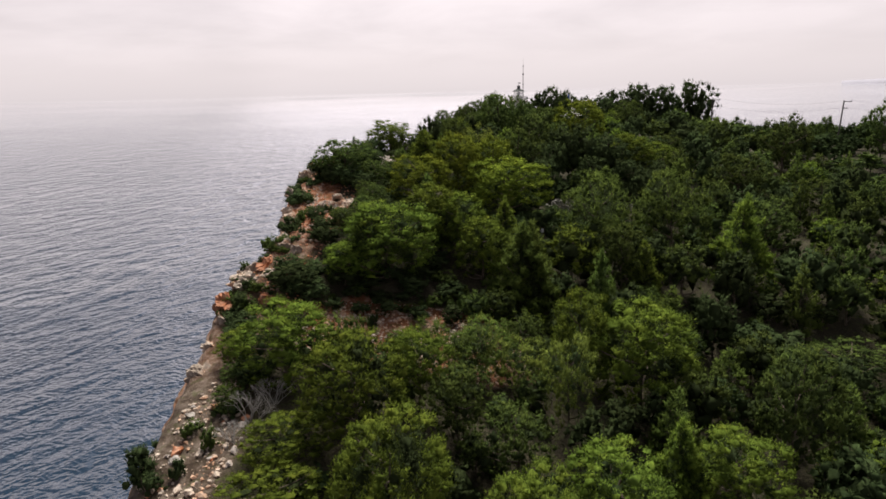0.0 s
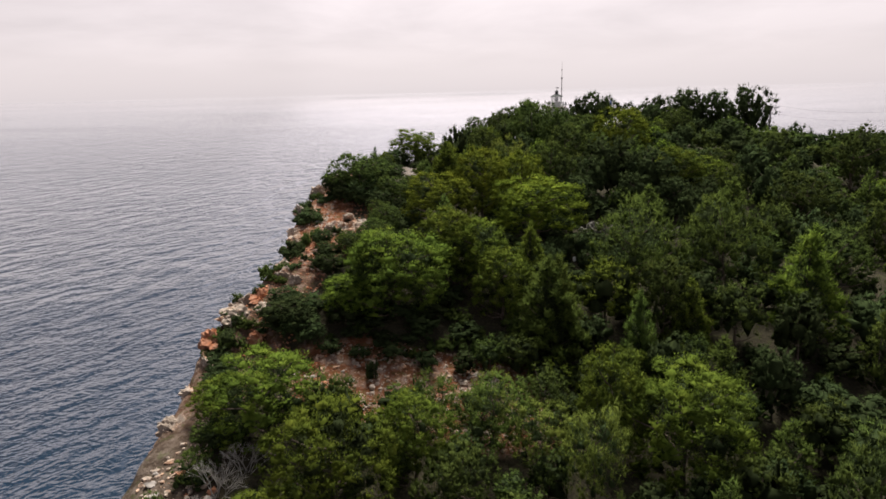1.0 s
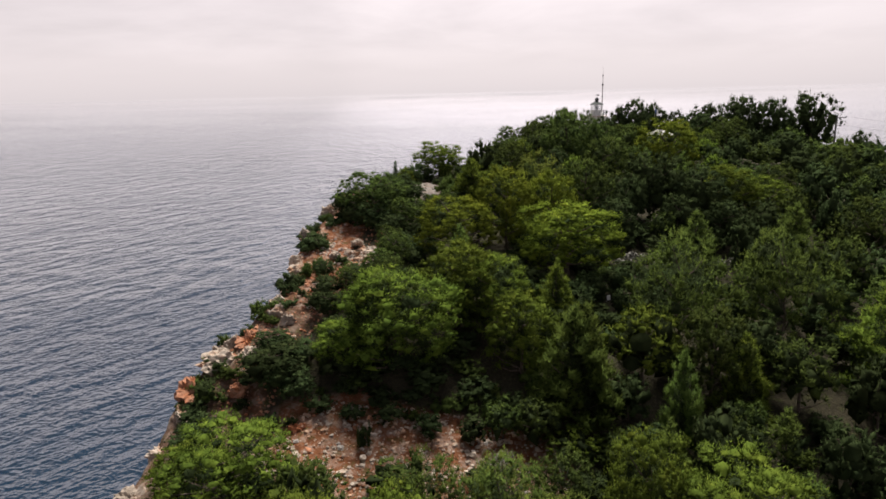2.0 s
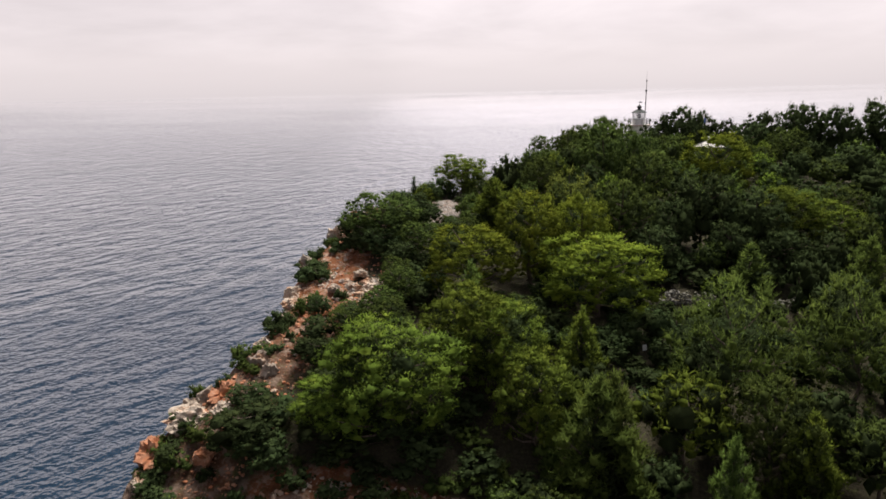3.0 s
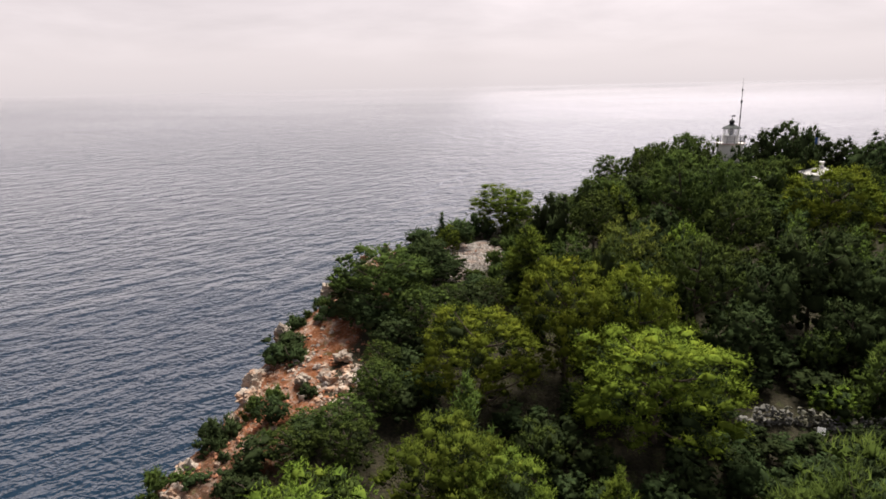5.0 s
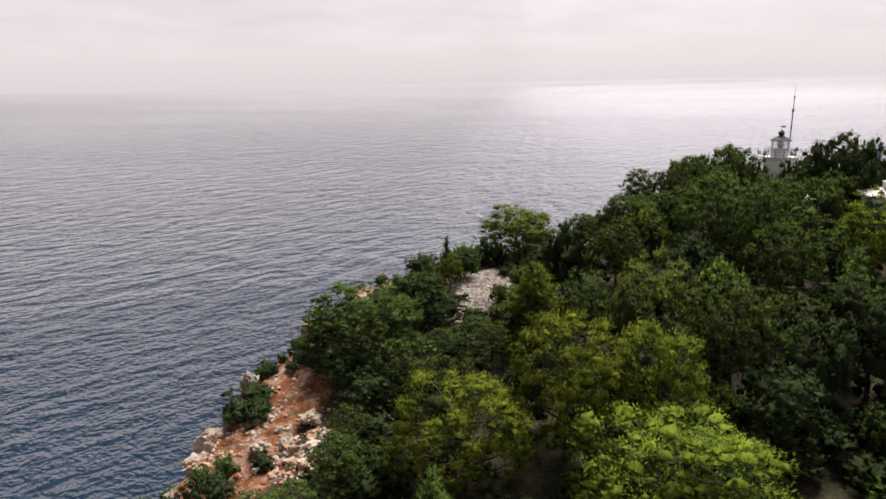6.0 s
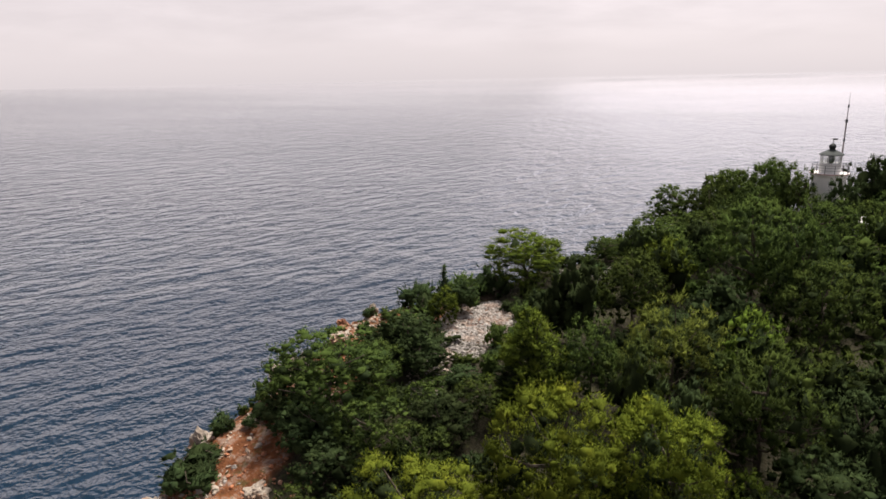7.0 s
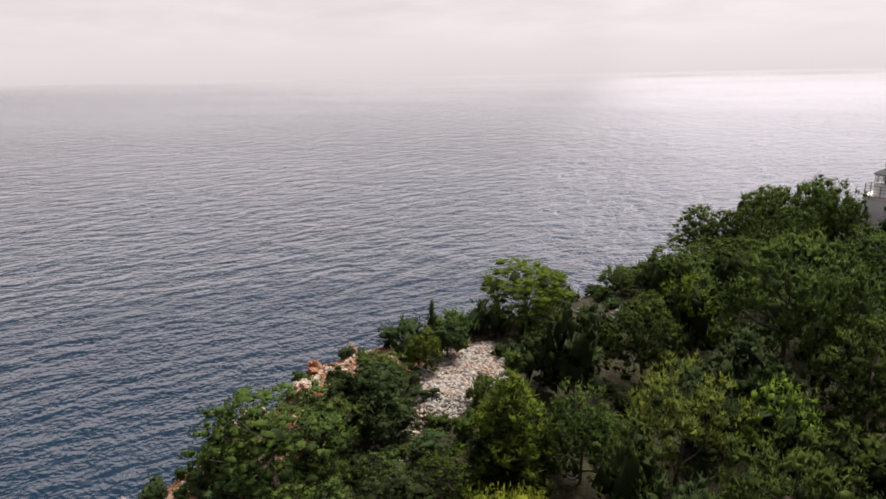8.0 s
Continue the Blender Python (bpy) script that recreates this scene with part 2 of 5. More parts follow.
wall_stone = make_stone("grey_drystone", (0.060, 0.057, 0.050), (0.125, 0.118, 0.105), (0.21, 0.198, 0.178), (0.10, 0.095, 0.062))


def make_sea():
    m = Mat("sea_water", rough=0.05, spec=0.5)
    m.b.inputs["IOR"].default_value = 1.333
    deep = m.ramp(m.noise(0.004, 3.0), (0.3, (0.005, 0.0155, 0.031)), (0.7, (0.007, 0.021, 0.040)))
    m.color(deep)
    def along(stretch, turn):
        """Places stretched along the crests, which lie turn degrees from the x axis."""
        mp = m.node("ShaderNodeMapping")
        mp.vector_type = "TEXTURE"
        mp.inputs["Scale"].default_value = (stretch, 1.0, 1.0)
        mp.inputs["Rotation"].default_value = (0, 0, radians(turn))
        m.link(m.node("ShaderNodeNewGeometry").outputs["Position"], mp.inputs["Vector"])
        return mp.outputs[0]

    roll = m.noise(0.056, 1.0, 0.5, vec=along(1.7, 62), distortion=0.5)
    swell = m.noise(0.15, 1.0, 0.5, vec=along(1.8, 52), distortion=0.4)
    chop = m.noise(0.25, 0.0, 0.5, vec=along(1.4, -12), distortion=0.5)
    ripple = m.noise(0.62, 1.0, 0.5, vec=along(1.8, 44), distortion=0.3)
    patch = m.ramp(m.noise(0.0022, 3.0, 0.5, vec=m.pos((0.35, 1.0, 1.0), 8)), (0.35, (0.62, 0.62, 0.62)), (0.65, (1, 1, 1)))
    # waves fade further out to stand for haze on the far water
    away = m.node("ShaderNodeVectorMath")
    away.operation = "LENGTH"
    m.link(m.pos(), away.inputs[0])
    far = m.math("POWER", m.math("DIVIDE", away.outputs["Value"], 1450.0), 3.0)
    wave_fade = m.math("DIVIDE", 1.0, m.math("ADD", far, 1.0))
    # the long swell stands up in the open water
    open_sea = m.math("MINIMUM", m.math("ADD", m.math("DIVIDE", away.outputs["Value"], 420.0), 0.25), 1.7)
    roll = m.math("MULTIPLY", roll, open_sea)
    # wavelets come to a sharp crest
    chop = m.math("SUBTRACT", 1.0, m.math("ABSOLUTE", m.math("SUBTRACT", m.math("MULTIPLY", chop, 2.0), 1.0)))
    h = m.math("ADD", m.math("ADD", m.math("ADD", m.math("MULTIPLY", roll, 2.3), m.math("MULTIPLY", swell, 1.45)), m.math("MULTIPLY", chop, 0.55)), m.math("MULTIPLY", ripple, 0.36))
    n = m.node("ShaderNodeBump", Strength=1.0, Distance=9.0)
    m.link(m.math("MULTIPLY", m.math("MULTIPLY", h, patch), wave_fade), n.inputs["Height"])
    # no wave is steeper than about seventeen degrees
    sn = m.node("ShaderNodeSeparateXYZ")
    m.link(n.outputs[0], sn.inputs[0])
    sx, sy = sn.outputs[0], sn.outputs[1]
    k = m.math("DIVIDE", 0.30, m.math("SQRT", m.math("ADD", 0.09, m.math("ADD", m.math("MULTIPLY", sx, sx), m.math("MULTIPLY", sy, sy)))))
    cn = m.node("ShaderNodeCombineXYZ")
    m.link(m.math("MULTIPLY", sx, k), cn.inputs[0])
    m.link(m.math("MULTIPLY", sy, k), cn.inputs[1])
    cn.inputs[2].default_value = 1.0
    un = m.node("ShaderNodeVectorMath")
    un.operation = "NORMALIZE"
    m.link(cn.outputs[0], un.inputs[0])
    m.link(un.outputs[0], m.b.inputs["Normal"])
    # breezes leave darker streaks on the far water
    streak = m.ramp(m.noise(0.0021, 3.0, 0.5, vec=along(3.5, 12), distortion=0.6), (0.36, (0.76, 0.76, 0.76)), (0.64, (1, 1, 1)))
    # coat grows with distance, adding the pale reflection that haze would give
    gloss = m.math("MULTIPLY", m.math("SUBTRACT", 1.0, m.math("ADD", m.math("MULTIPLY", wave_fade, 0.18), 0.08)), streak)
    edge = m.noise(0.0016, 3.0, 0.6, vec=along(2.5, 10))
    # long dark bands painted for cloud shadow: place, half length, half depth, bearing, strength
    for x, y, hl, hd, turn, k in ((-2950, 1900, 1150, 1500, 57, 0.5), (0, 4250, 340, 330, 0, 0.45), (-800, 4080, 240, 260, 11, 0.4), (-640, 2950, 230, 330, 12, 0.22), (-420, 2100, 330, 420, 12, 0.2)):
        mp = m.node("ShaderNodeMapping")
        mp.vector_type = "TEXTURE"
        mp.inputs["Location"].default_value = (x, y, 0)
        mp.inputs["Rotation"].default_value = (0, 0, radians(turn))
        mp.inputs["Scale"].default_value = (hl, hd, 1e6)
        m.link(m.node("ShaderNodeNewGeometry").outputs["Position"], mp.inputs["Vector"])
        off = m.node("ShaderNodeVectorMath")
        off.operation = "LENGTH"
        m.link(mp.outputs[0], off.inputs[0])
        band = m.ramp(m.math("ADD", off.outputs["Value"], m.math("MULTIPLY", m.math("SUBTRACT", edge, 0.5), 0.9)), (0.45, (k, k, k)), (1.0, (0, 0, 0)))
        gloss = m.math("MULTIPLY", gloss, m.math("SUBTRACT", 1.0, band))
    m.link(gloss, m.b.inputs["Coat Weight"])
    m.b.inputs["Coat Roughness"].default_value = 0.05
    m.b.inputs["Coat IOR"].default_value = 1.4
    m.link(un.outputs[0], m.b.inputs["Coat Normal"])
    return m.m


sea_mat = make_sea()


def make_plain(name, color, rough=0.6, var=0.12, scale=1.5, metal=0.0, bump=0.1):
    m = Mat(name, rough=rough, spec=0.35, metal=metal)
    n = m.noise(scale, 5.0, 0.6)
    lo = tuple(c * (1 - var) for c in color)
    hi = tuple(min(1.0, c * (1 + var)) for c in color)
    m.color(m.ramp(n, (0.3, lo), (0.7, hi)))
    m.bump(n, bump, 0.02)
    return m.m


whitewash = make_plain("whitewashed_plaster", (0.86, 0.82, 0.80), 0.85, 0.07)
white_paint = make_plain("white_painted_metal", (0.76, 0.74, 0.72), 0.45, 0.06)
terracotta_trim = make_plain("faded_pink_paint", (0.55, 0.36, 0.32), 0.8, 0.15)
green_copper = make_plain("dark_green_painted_metal", (0.030, 0.036, 0.034), 0.75, 0.3)
black_iron = make_plain("black_painted_iron", (0.03, 0.03, 0.03), 0.5, 0.3)
mast_metal = make_plain("weathered_mast_steel", (0.17, 0.13, 0.125), 0.55, 0.3, metal=0.3)
pole_wood = make_plain("creosoted_pole_wood", (0.075, 0.065, 0.06), 0.9, 0.35, 3.0)
wire_mat = make_plain("grey_cable", (0.18, 0.18, 0.18), 0.6, 0.1)
roof_pale = make_plain("pale_roof_tiles", (0.60, 0.56, 0.53), 0.85, 0.18)
window_dark = make_plain("dark_window_glass", (0.05, 0.06, 0.07), 0.15, 0.2)
# the far hills' haze is put into this base colour
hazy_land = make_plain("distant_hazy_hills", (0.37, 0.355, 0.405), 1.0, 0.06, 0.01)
flag_blue = make_plain("blue_flag_cloth", (0.06, 0.14, 0.42), 0.9, 0.1)
glass = bpy.data.materials.new("lantern_glass")
glass.use_nodes = True
gt = glass.node_tree
gt.nodes.clear()
g_out, g_mix = gt.nodes.new("ShaderNodeOutputMaterial"), gt.nodes.new("ShaderNodeMixShader")
g_tr, g_gl = gt.nodes.new("ShaderNodeBsdfTransparent"), gt.nodes.new("ShaderNodeBsdfGlossy")
g_gl.inputs["Roughness"].default_value = 0.03
g_mix.inputs[0].default_value = 0.18
gt.links.new(g_tr.outputs[0], g_mix.inputs[1])
gt.links.new(g_gl.outputs[0], g_mix.inputs[2])
gt.links.new(g_mix.outputs[0], g_out.inputs[0])

# ---- mesh helpers ----


def mesh_of(name, verts, faces, material, smooth=False):
    me = bpy.data.meshes.new(name)
    me.from_pydata([tuple(v) for v in verts], [], [tuple(f) for f in faces])
    me.materials.append(material)
    if smooth:
        me.polygons.foreach_set("use_smooth", [True] * len(me.polygons))
    me.update()
    return me


def thing(name, at, label, category, group="", kind=""):
    ob = new(name)
    ob.matrix_basis = pose(*at)
    ob.empty_display_size = 0.3
    return tagged(ob, label, category, group, kind)


def part(name, bm, material, parent, label="", smooth=False):
    """Link a bmesh as one mesh object under a thing or a part."""
    me = bpy.data.meshes.new(name)
    bm.to_mesh(me)
    bm.free()
    me.materials.append(material)
    if smooth:
        me.polygons.foreach_set("use_smooth", [True] * len(me.polygons))
    ob = new(name, me)
    ob.parent = parent
    return tagged(ob, label)


def lathe(bm, profile, seg=32, centre=(0, 0, 0), cap=True):
    """Turn a profile of (radius, z) about the upright axis."""
    rings = []
    for r, z in profile:
        rings.append([bm.verts.new((centre[0] + r * math.cos(2 * math.pi * i / seg), centre[1] + r * math.sin(2 * math.pi * i / seg), centre[2] + z)) for i in range(seg)])
    for a, b in zip(rings, rings[1:]):
        for i in range(seg):
            bm.faces.new((a[i], a[(i + 1) % seg], b[(i + 1) % seg], b[i]))
    if cap:
        bm.faces.new(rings[0][::-1])
        bm.faces.new(rings[-1])
    return bm


def tube(bm, p, q, r0, r1=None, seg=6):
    p, q = Vector(p), Vector(q)
    r1 = r0 if r1 is None else r1
    d = (q - p).normalized()
    a = d.orthogonal().normalized()
    b = d.cross(a)
    rings = []
    for c, r in ((p, r0), (q, r1)):
        rings.append([bm.verts.new(c + r * (a * math.cos(2 * math.pi * i / seg) + b * math.sin(2 * math.pi * i / seg))) for i in range(seg)])
    for i in range(seg):
        bm.faces.new((rings[0][i], rings[0][(i + 1) % seg], rings[1][(i + 1) % seg], rings[1][i]))
    bm.faces.new(rings[0][::-1])
    bm.faces.new(rings[1])


def box(bm, lo, hi, bevel=0.0):
    x0, y0, z0 = lo
    x1, y1, z1 = hi
    r = bmesh.ops.create_cube(bm, size=1.0, matrix=Matrix.Translation(((x0 + x1) / 2, (y0 + y1) / 2, (z0 + z1) / 2)) @ Matrix.Diagonal((x1 - x0, y1 - y0, z1 - z0, 1)))
    if bevel:
        edges = {e for v in r["verts"] for e in v.link_edges}
        bmesh.ops.bevel(bm, geom=list(edges), offset=bevel, segments=1, affect="EDGES")


def fbm(p, octaves=4, lac=2.0, gain_=0.5):
    s, a, f = 0.0, 1.0, 1.0
    for _ in range(octaves):
        s += a * noise.noise(Vector((p[0] * f, p[1] * f, p[2] * f)))
        a *= gain_
        f *= lac
    return s


# ---- the lie of the land ----
EDGE_Y = (-80, 20, 33, 41, 47, 52, 58, 62, 66, 70, 76, 83, 88, 93, 98, 102, 106, 115, 125, 141, 156, 175, 220, 300)
EDGE_X = (-10, -17, -21.8, -22.3, -21.8, -22.3, -23.0, -23.0, -21.5, -20.0, -19.6, -20.8, -21.2, -20.8, -20.4, -21.4, -20.4, -14.6, -8.0, -1.5, 3.5, 13, 42, 95)
RISE_Y = (-80, 20, 33, 45, 54, 58, 64, 70, 85, 100, 120, 145, 165, 210, 260, 330)
RISE_Z = (95, 119, 123.0, 126.3, 127.6, 128.8, 131.5, 134.0, 137.0, 139.3, 140.0, 141.0, 140.0, 131.0, 105, 40)


def smooth_interp(v, xs, ys, w=2.0):
    return (np.interp(v - w, xs, ys) + 2 * np.interp(v, xs, ys) + np.interp(v + w, xs, ys)) / 4


def edge_x(y):
    return float(smooth_interp(y, EDGE_Y, EDGE_X, 1.2)) + 0.55 * fbm((y * 0.22, 3.1, 0), 3)


def land_z(x, y):
    """Height of the soil on top of the cape."""
    e = float(smooth_interp(y, RISE_Y, RISE_Z, 3.0))
    fall = float(np.interp(y, (95, 125), (1.0, 0.12)))
    e -= fall * 11.0 * math.tanh(0.17 * max(0.0, x + 10.0) / 11.0)
    over = min(1.0, max(0.0, (x - 46.0) / 20.0)) * min(1.0, max(0.0, (y - 92.0) / 22.0))
    e -= 4.2 * over * over * (3 - 2 * over)
    far = max(0.0, x - 130.0)
    e -= 0.004 * far * far
    e += 0.55 * fbm((x * 0.09, y * 0.09, 1.7), 3) + 0.22 * fbm((x * 0.4, y * 0.4, 5.2), 3)
    # the shoulder just above the cliff rolls over
    d = x - edge_x(y)
    if d < 3.0:
        e -= 0.10 * (3.0 - d) ** 2
    return e


def build_ground():
    ys = list(np.concatenate([np.arange(-80, 24, 8.0), np.arange(24, 30, 2.0), np.arange(30, 126, 0.5), np.arange(126, 180, 1.5), np.arange(180, 331, 6.0)]))
    ds = [0.0]
    while ds[-1] < 420:
        d = ds[-1]
        ds.append(d + (0.4 if d < 8 else 0.55 if d < 32 else 1.2 if d < 60 else 4.0 if d < 150 else 15.0))
    drops = [0.0]
    while drops[-1] < 150:
        v = drops[-1]
        drops.append(v + (0.45 if v < 14 else 1.2 if v < 30 else 4.0 if v < 70 else 9.0))
    cols = len(drops) - 1 + len(ds)
    verts, bare, red = [], [], []
    for y in ys:
        ex = edge_x(y)
        top = land_z(ex, y)
        for v in reversed(drops[1:]):
            ledge = 0.22 * v + 0.9 * math.sin(v * 0.55 + 2.0 * fbm((y * 0.08, v * 0.05, 9), 2)) * min(1, v / 4)
            k = min(1.0, v / 3.0)
            rough = 1.3 * fbm((y * 0.16, v * 0.16, 2.2), 5, 2.1, 0.55) + 0.5 * abs(fbm((y * 0.5, v * 0.45, 6.0), 3))
            big = 2.2 * fbm((y * 0.045, v * 0.03, 8.0), 2) * min(1, v / 25)
            verts.append((ex - ledge - k * rough - big, y + 0.5 * k * fbm((y * 0.4, v * 0.4, 11.0), 3), max(top - v, -4.0)))
            bare.append(1.0)
            red.append(0.6)
        for d in ds:
            x = ex + d
            z = land_z(x, y)
            b = float(np.interp(d, (0, 5, 9), (1.0, 0.72, 0.0))) * float(np.interp(y, (109, 114), (1.0, 0.3)))
            b = max(b, math.exp(-(((x + 3) / 11.5) ** 4 + ((y - 56.6) / 5.6) ** 4)))
            b = max(b, math.exp(-(((x + 10.5) / 3.7) ** 4 + ((y - 107.2) / 4.9) ** 4)))
            z += 0.16 * b * abs(fbm((x * 1.1, y * 1.1, 4.0), 3))
            verts.append((x, y, z))
            bare.append(b)
            red.append(float(np.interp(y, (49, 54, 70, 76, 92, 97, 106, 110), (0.1, 0.9, 0.75, 1.0, 1.0, 0.9, 0.9, 0.3))) * float(np.interp(d, (5, 9), (np.interp(y, (68, 76), (0.3, 1.0)), 1.0))))
    faces = []
    for i in range(len(ys) - 1):
        for j in range(cols - 1):
            a = i * cols + j
            faces.append((a, a + 1, a + cols + 1, a + cols))
    me = mesh_of("ground", verts, faces, ground_mat, True)
    at = me.attributes.new("bare", "FLOAT", "POINT")
    at.data.foreach_set("value", np.array(bare, dtype=np.float32))
    at = me.attributes.new("red", "FLOAT", "POINT")
    at.data.foreach_set("value", np.array(red, dtype=np.float32))
    return tagged(new("ground", me), "red soil and pale limestone headland with sheer sea cliff", "headland", kind="structure")


ground = build_ground()


def build_sea():
    """The sea, out to the horizon; its far rim lifts a little to stand for the true horizon tens of kilometres away."""
    radii = [0, 60, 150, 300, 500, 800, 1200, 1700, 2300, 3000, 3600, 4200, 4700]
    seg = 96
    verts, faces = [(0, 60, 0)], []
    for r in radii[1:]:
        z = 0.0 if r < 400 else 143.0 * (r - 400) / 4300.0
        for i in range(seg):
            a = 2 * math.pi * i / seg
            verts.append((r * math.sin(a), 60 + r * math.cos(a), z))
    for i in range(seg):
        faces.append((0, 1 + (i + 1) % seg, 1 + i))
    for k in range(len(radii) - 2):
        for i in range(seg):
            a, b = 1 + k * seg + i, 1 + k * seg + (i + 1) % seg
            faces.append((a, b, b + seg, a + seg))
    me = mesh_of("sea", verts, faces, sea_mat, True)
    return tagged(new("sea", me), "rippled blue-grey open sea under an overcast sky", "sea", kind="structure")


sea = build_sea()

# ---- trees ----
rng = np.random.default_rng(7)


def unit(n, up=0.0, r=rng):
    v = r.normal(size=(n, 3))
    v /= np.linalg.norm(v, axis=1)[:, None]
    v[:, 2] += up
    return v / np.linalg.norm(v, axis=1)[:, None]


def ball(sub):
    b = bmesh.new()
    bmesh.ops.create_icosphere(b, subdivisions=sub, radius=1.0)
    v, f = np.array([q.co[:] for q in b.verts]), np.array([[q.index for q in t.verts] for t in b.faces])
    b.free()
    return v, f


ICO_V, ICO_F = ball(1)


def crown_mesh(name, pads, fill, shoots, size, leaf, r, flat=0.62, upward=0.6, needles=4, thin=0.10, core=0.46, heart=0.20):
    """Loose pads of shoots, each shoot a spray of thin needles, round inner boughs coloured dark for shade. pads, fill:
    centre and radius.
    """
    V, F, M, N, base = [], [], [], [], 0
    mid = np.mean(np.array([q[:3] for q in pads]), axis=0) - np.array((0, 0, 0.3))
    rise = np.array((0, 0, 1.0))
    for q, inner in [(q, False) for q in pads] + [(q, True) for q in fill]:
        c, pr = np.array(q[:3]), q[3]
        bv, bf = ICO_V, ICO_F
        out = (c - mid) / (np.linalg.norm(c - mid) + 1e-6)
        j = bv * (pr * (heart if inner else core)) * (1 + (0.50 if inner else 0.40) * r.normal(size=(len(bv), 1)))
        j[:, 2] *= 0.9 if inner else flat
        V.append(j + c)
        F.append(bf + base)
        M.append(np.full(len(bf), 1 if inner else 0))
        N.append(bv + 0.7 * out + 0.5 * r.normal(size=bv.shape))
        base += len(bv)
        n = max(4, int(shoots * pr ** 1.5 * (0.75 if inner else 1.0)))
        d = unit(n, 0.35, r)
        k = r.random((n, 1)) ** 0.45
        p = d * pr * k * (0.95 if inner else 1.05)
        p[:, 2] *= flat
        p += c
        axis = 0.8 * d + upward * rise + 0.4 * out + 0.25 * r.normal(size=(n, 3))
        axis /= np.linalg.norm(axis, axis=1)[:, None]
        soft0 = 0.95 * d * k + 0.38 * out + 0.30 * rise
        for _ in range(needles):
            way = axis + 0.48 * r.normal(size=(n, 3))
            way /= np.linalg.norm(way, axis=1)[:, None]
            side = np.cross(way, r.normal(size=(n, 3)))
            side /= np.linalg.norm(side, axis=1)[:, None] + 1e-9
            ln = size * (0.6 + 0.7 * r.random((n, 1)))
            wd = ln * thin
            a, b, tip = p - side * wd, p + side * wd, p + way * ln
            soft = soft0 + 0.08 * r.normal(size=(n, 3))
            turned = np.einsum("ij,ij->i", np.cross(b - a, tip - a), soft) < 0
            a[turned], b[turned] = b[turned].copy(), a[turned].copy()
            V.append(np.stack((a, b, tip), 1).reshape(-1, 3))
            N.append(np.repeat(soft, 3, axis=0))
            F.append(np.arange(3 * n).reshape(-1, 3) + base)
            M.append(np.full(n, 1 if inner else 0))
            base += 3 * n
    v, f, mt, nn = np.concatenate(V), np.concatenate(F), np.concatenate(M), np.concatenate(N)
    me = bpy.data.meshes.new(name)
    me.from_pydata(v.tolist(), [], f.tolist())
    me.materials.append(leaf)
    me.materials.append(leaf_shade)
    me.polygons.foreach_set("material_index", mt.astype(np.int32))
    me.polygons.foreach_set("use_smooth", [True] * len(me.polygons))
    me.update()
    nn /= np.linalg.norm(nn, axis=1)[:, None] + 1e-9
    me.normals_split_custom_set_from_vertices(nn.tolist())
    return me


def dome(r, n, rx, rz, zc, pr0, pr1, low=-0.6, limbs=9, deep=1.35, spread=0.62):
    """Pads over a lumpy dome made of a few great limbs, as an old pine spreads them; and the shade-coloured inside."""
    heads = []
    for i in range(limbs):
        a = i * 2.4 + r.normal() * 0.3
        k = (i + 0.5) / limbs
        z = 0.95 - deep * k
        rad = math.sqrt(max(0.0, 1 - min(1, abs(z)) ** 2)) * spread * (0.85 + 0.3 * r.random())
        heads.append((np.array((math.cos(a) * rad * rx, math.sin(a) * rad * rx, zc + z * rz * 0.55)), (0.38 + 0.18 * r.random())))
    hc, hk = np.array([h for h, _ in heads]), np.array([k for _, k in heads])
    axes = hk[:, None] * np.array((rx, rx, rz))
    out = np.zeros((0, 4))
    for _ in range(n * 14):
        if len(out) >= n:
            break
        i = r.integers(limbs)
        c = hc[i] + unit(1, 0.30, r)[0] * axes[i] * (0.76 + 0.22 * r.random())
        # keep to the outer shell
        if (c[2] - zc) / rz < low or (np.linalg.norm((c - hc) / axes, axis=1) < 0.69).any():
            continue
        pr = pr0 + (pr1 - pr0) * r.random() ** 1.3
        gap = (out[:, :3] - c) ** 2
        if (gap[:, 0] + gap[:, 1] + 1.3 * gap[:, 2] < (0.76 * pr) ** 2).any():
            continue
        out = np.vstack((out, (*c, pr)))
    out = [tuple(q) for q in out]
    fill = [(*h0, k0 * rx * 0.95) for h0, k0 in heads] + [(0, 0, zc, rx * 0.6)]
    return out, fill


def spire(r, n, rx, z0, z1, pr0, pr1):
    """Whorls of boughs round one leader, each bough turned up at its end."""
    out, fill = [], []
    for i in range(n):
        k = (i + 0.5) / n
        z = z0 + (z1 - z0) * k
        full = rx * (1 - k) ** 0.80
        a = i * 2.4 + r.normal() * 0.5
        reach = full * (0.62 + 0.46 * r.random())
        pr = (pr1 + (pr0 - pr1) * k) * (0.75 + 0.5 * r.random())
        for f in (1.0, 0.68):
            out.append((math.cos(a) * reach * f + 0.1 * r.normal(), math.sin(a) * reach * f + 0.1 * r.normal(), z + 0.5 * (f - 0.6) + 0.2 * r.normal(), pr))
        if i % 5 == 0:
            fill.append((0, 0, z, max(0.25, full * 0.75)))
    return out, fill


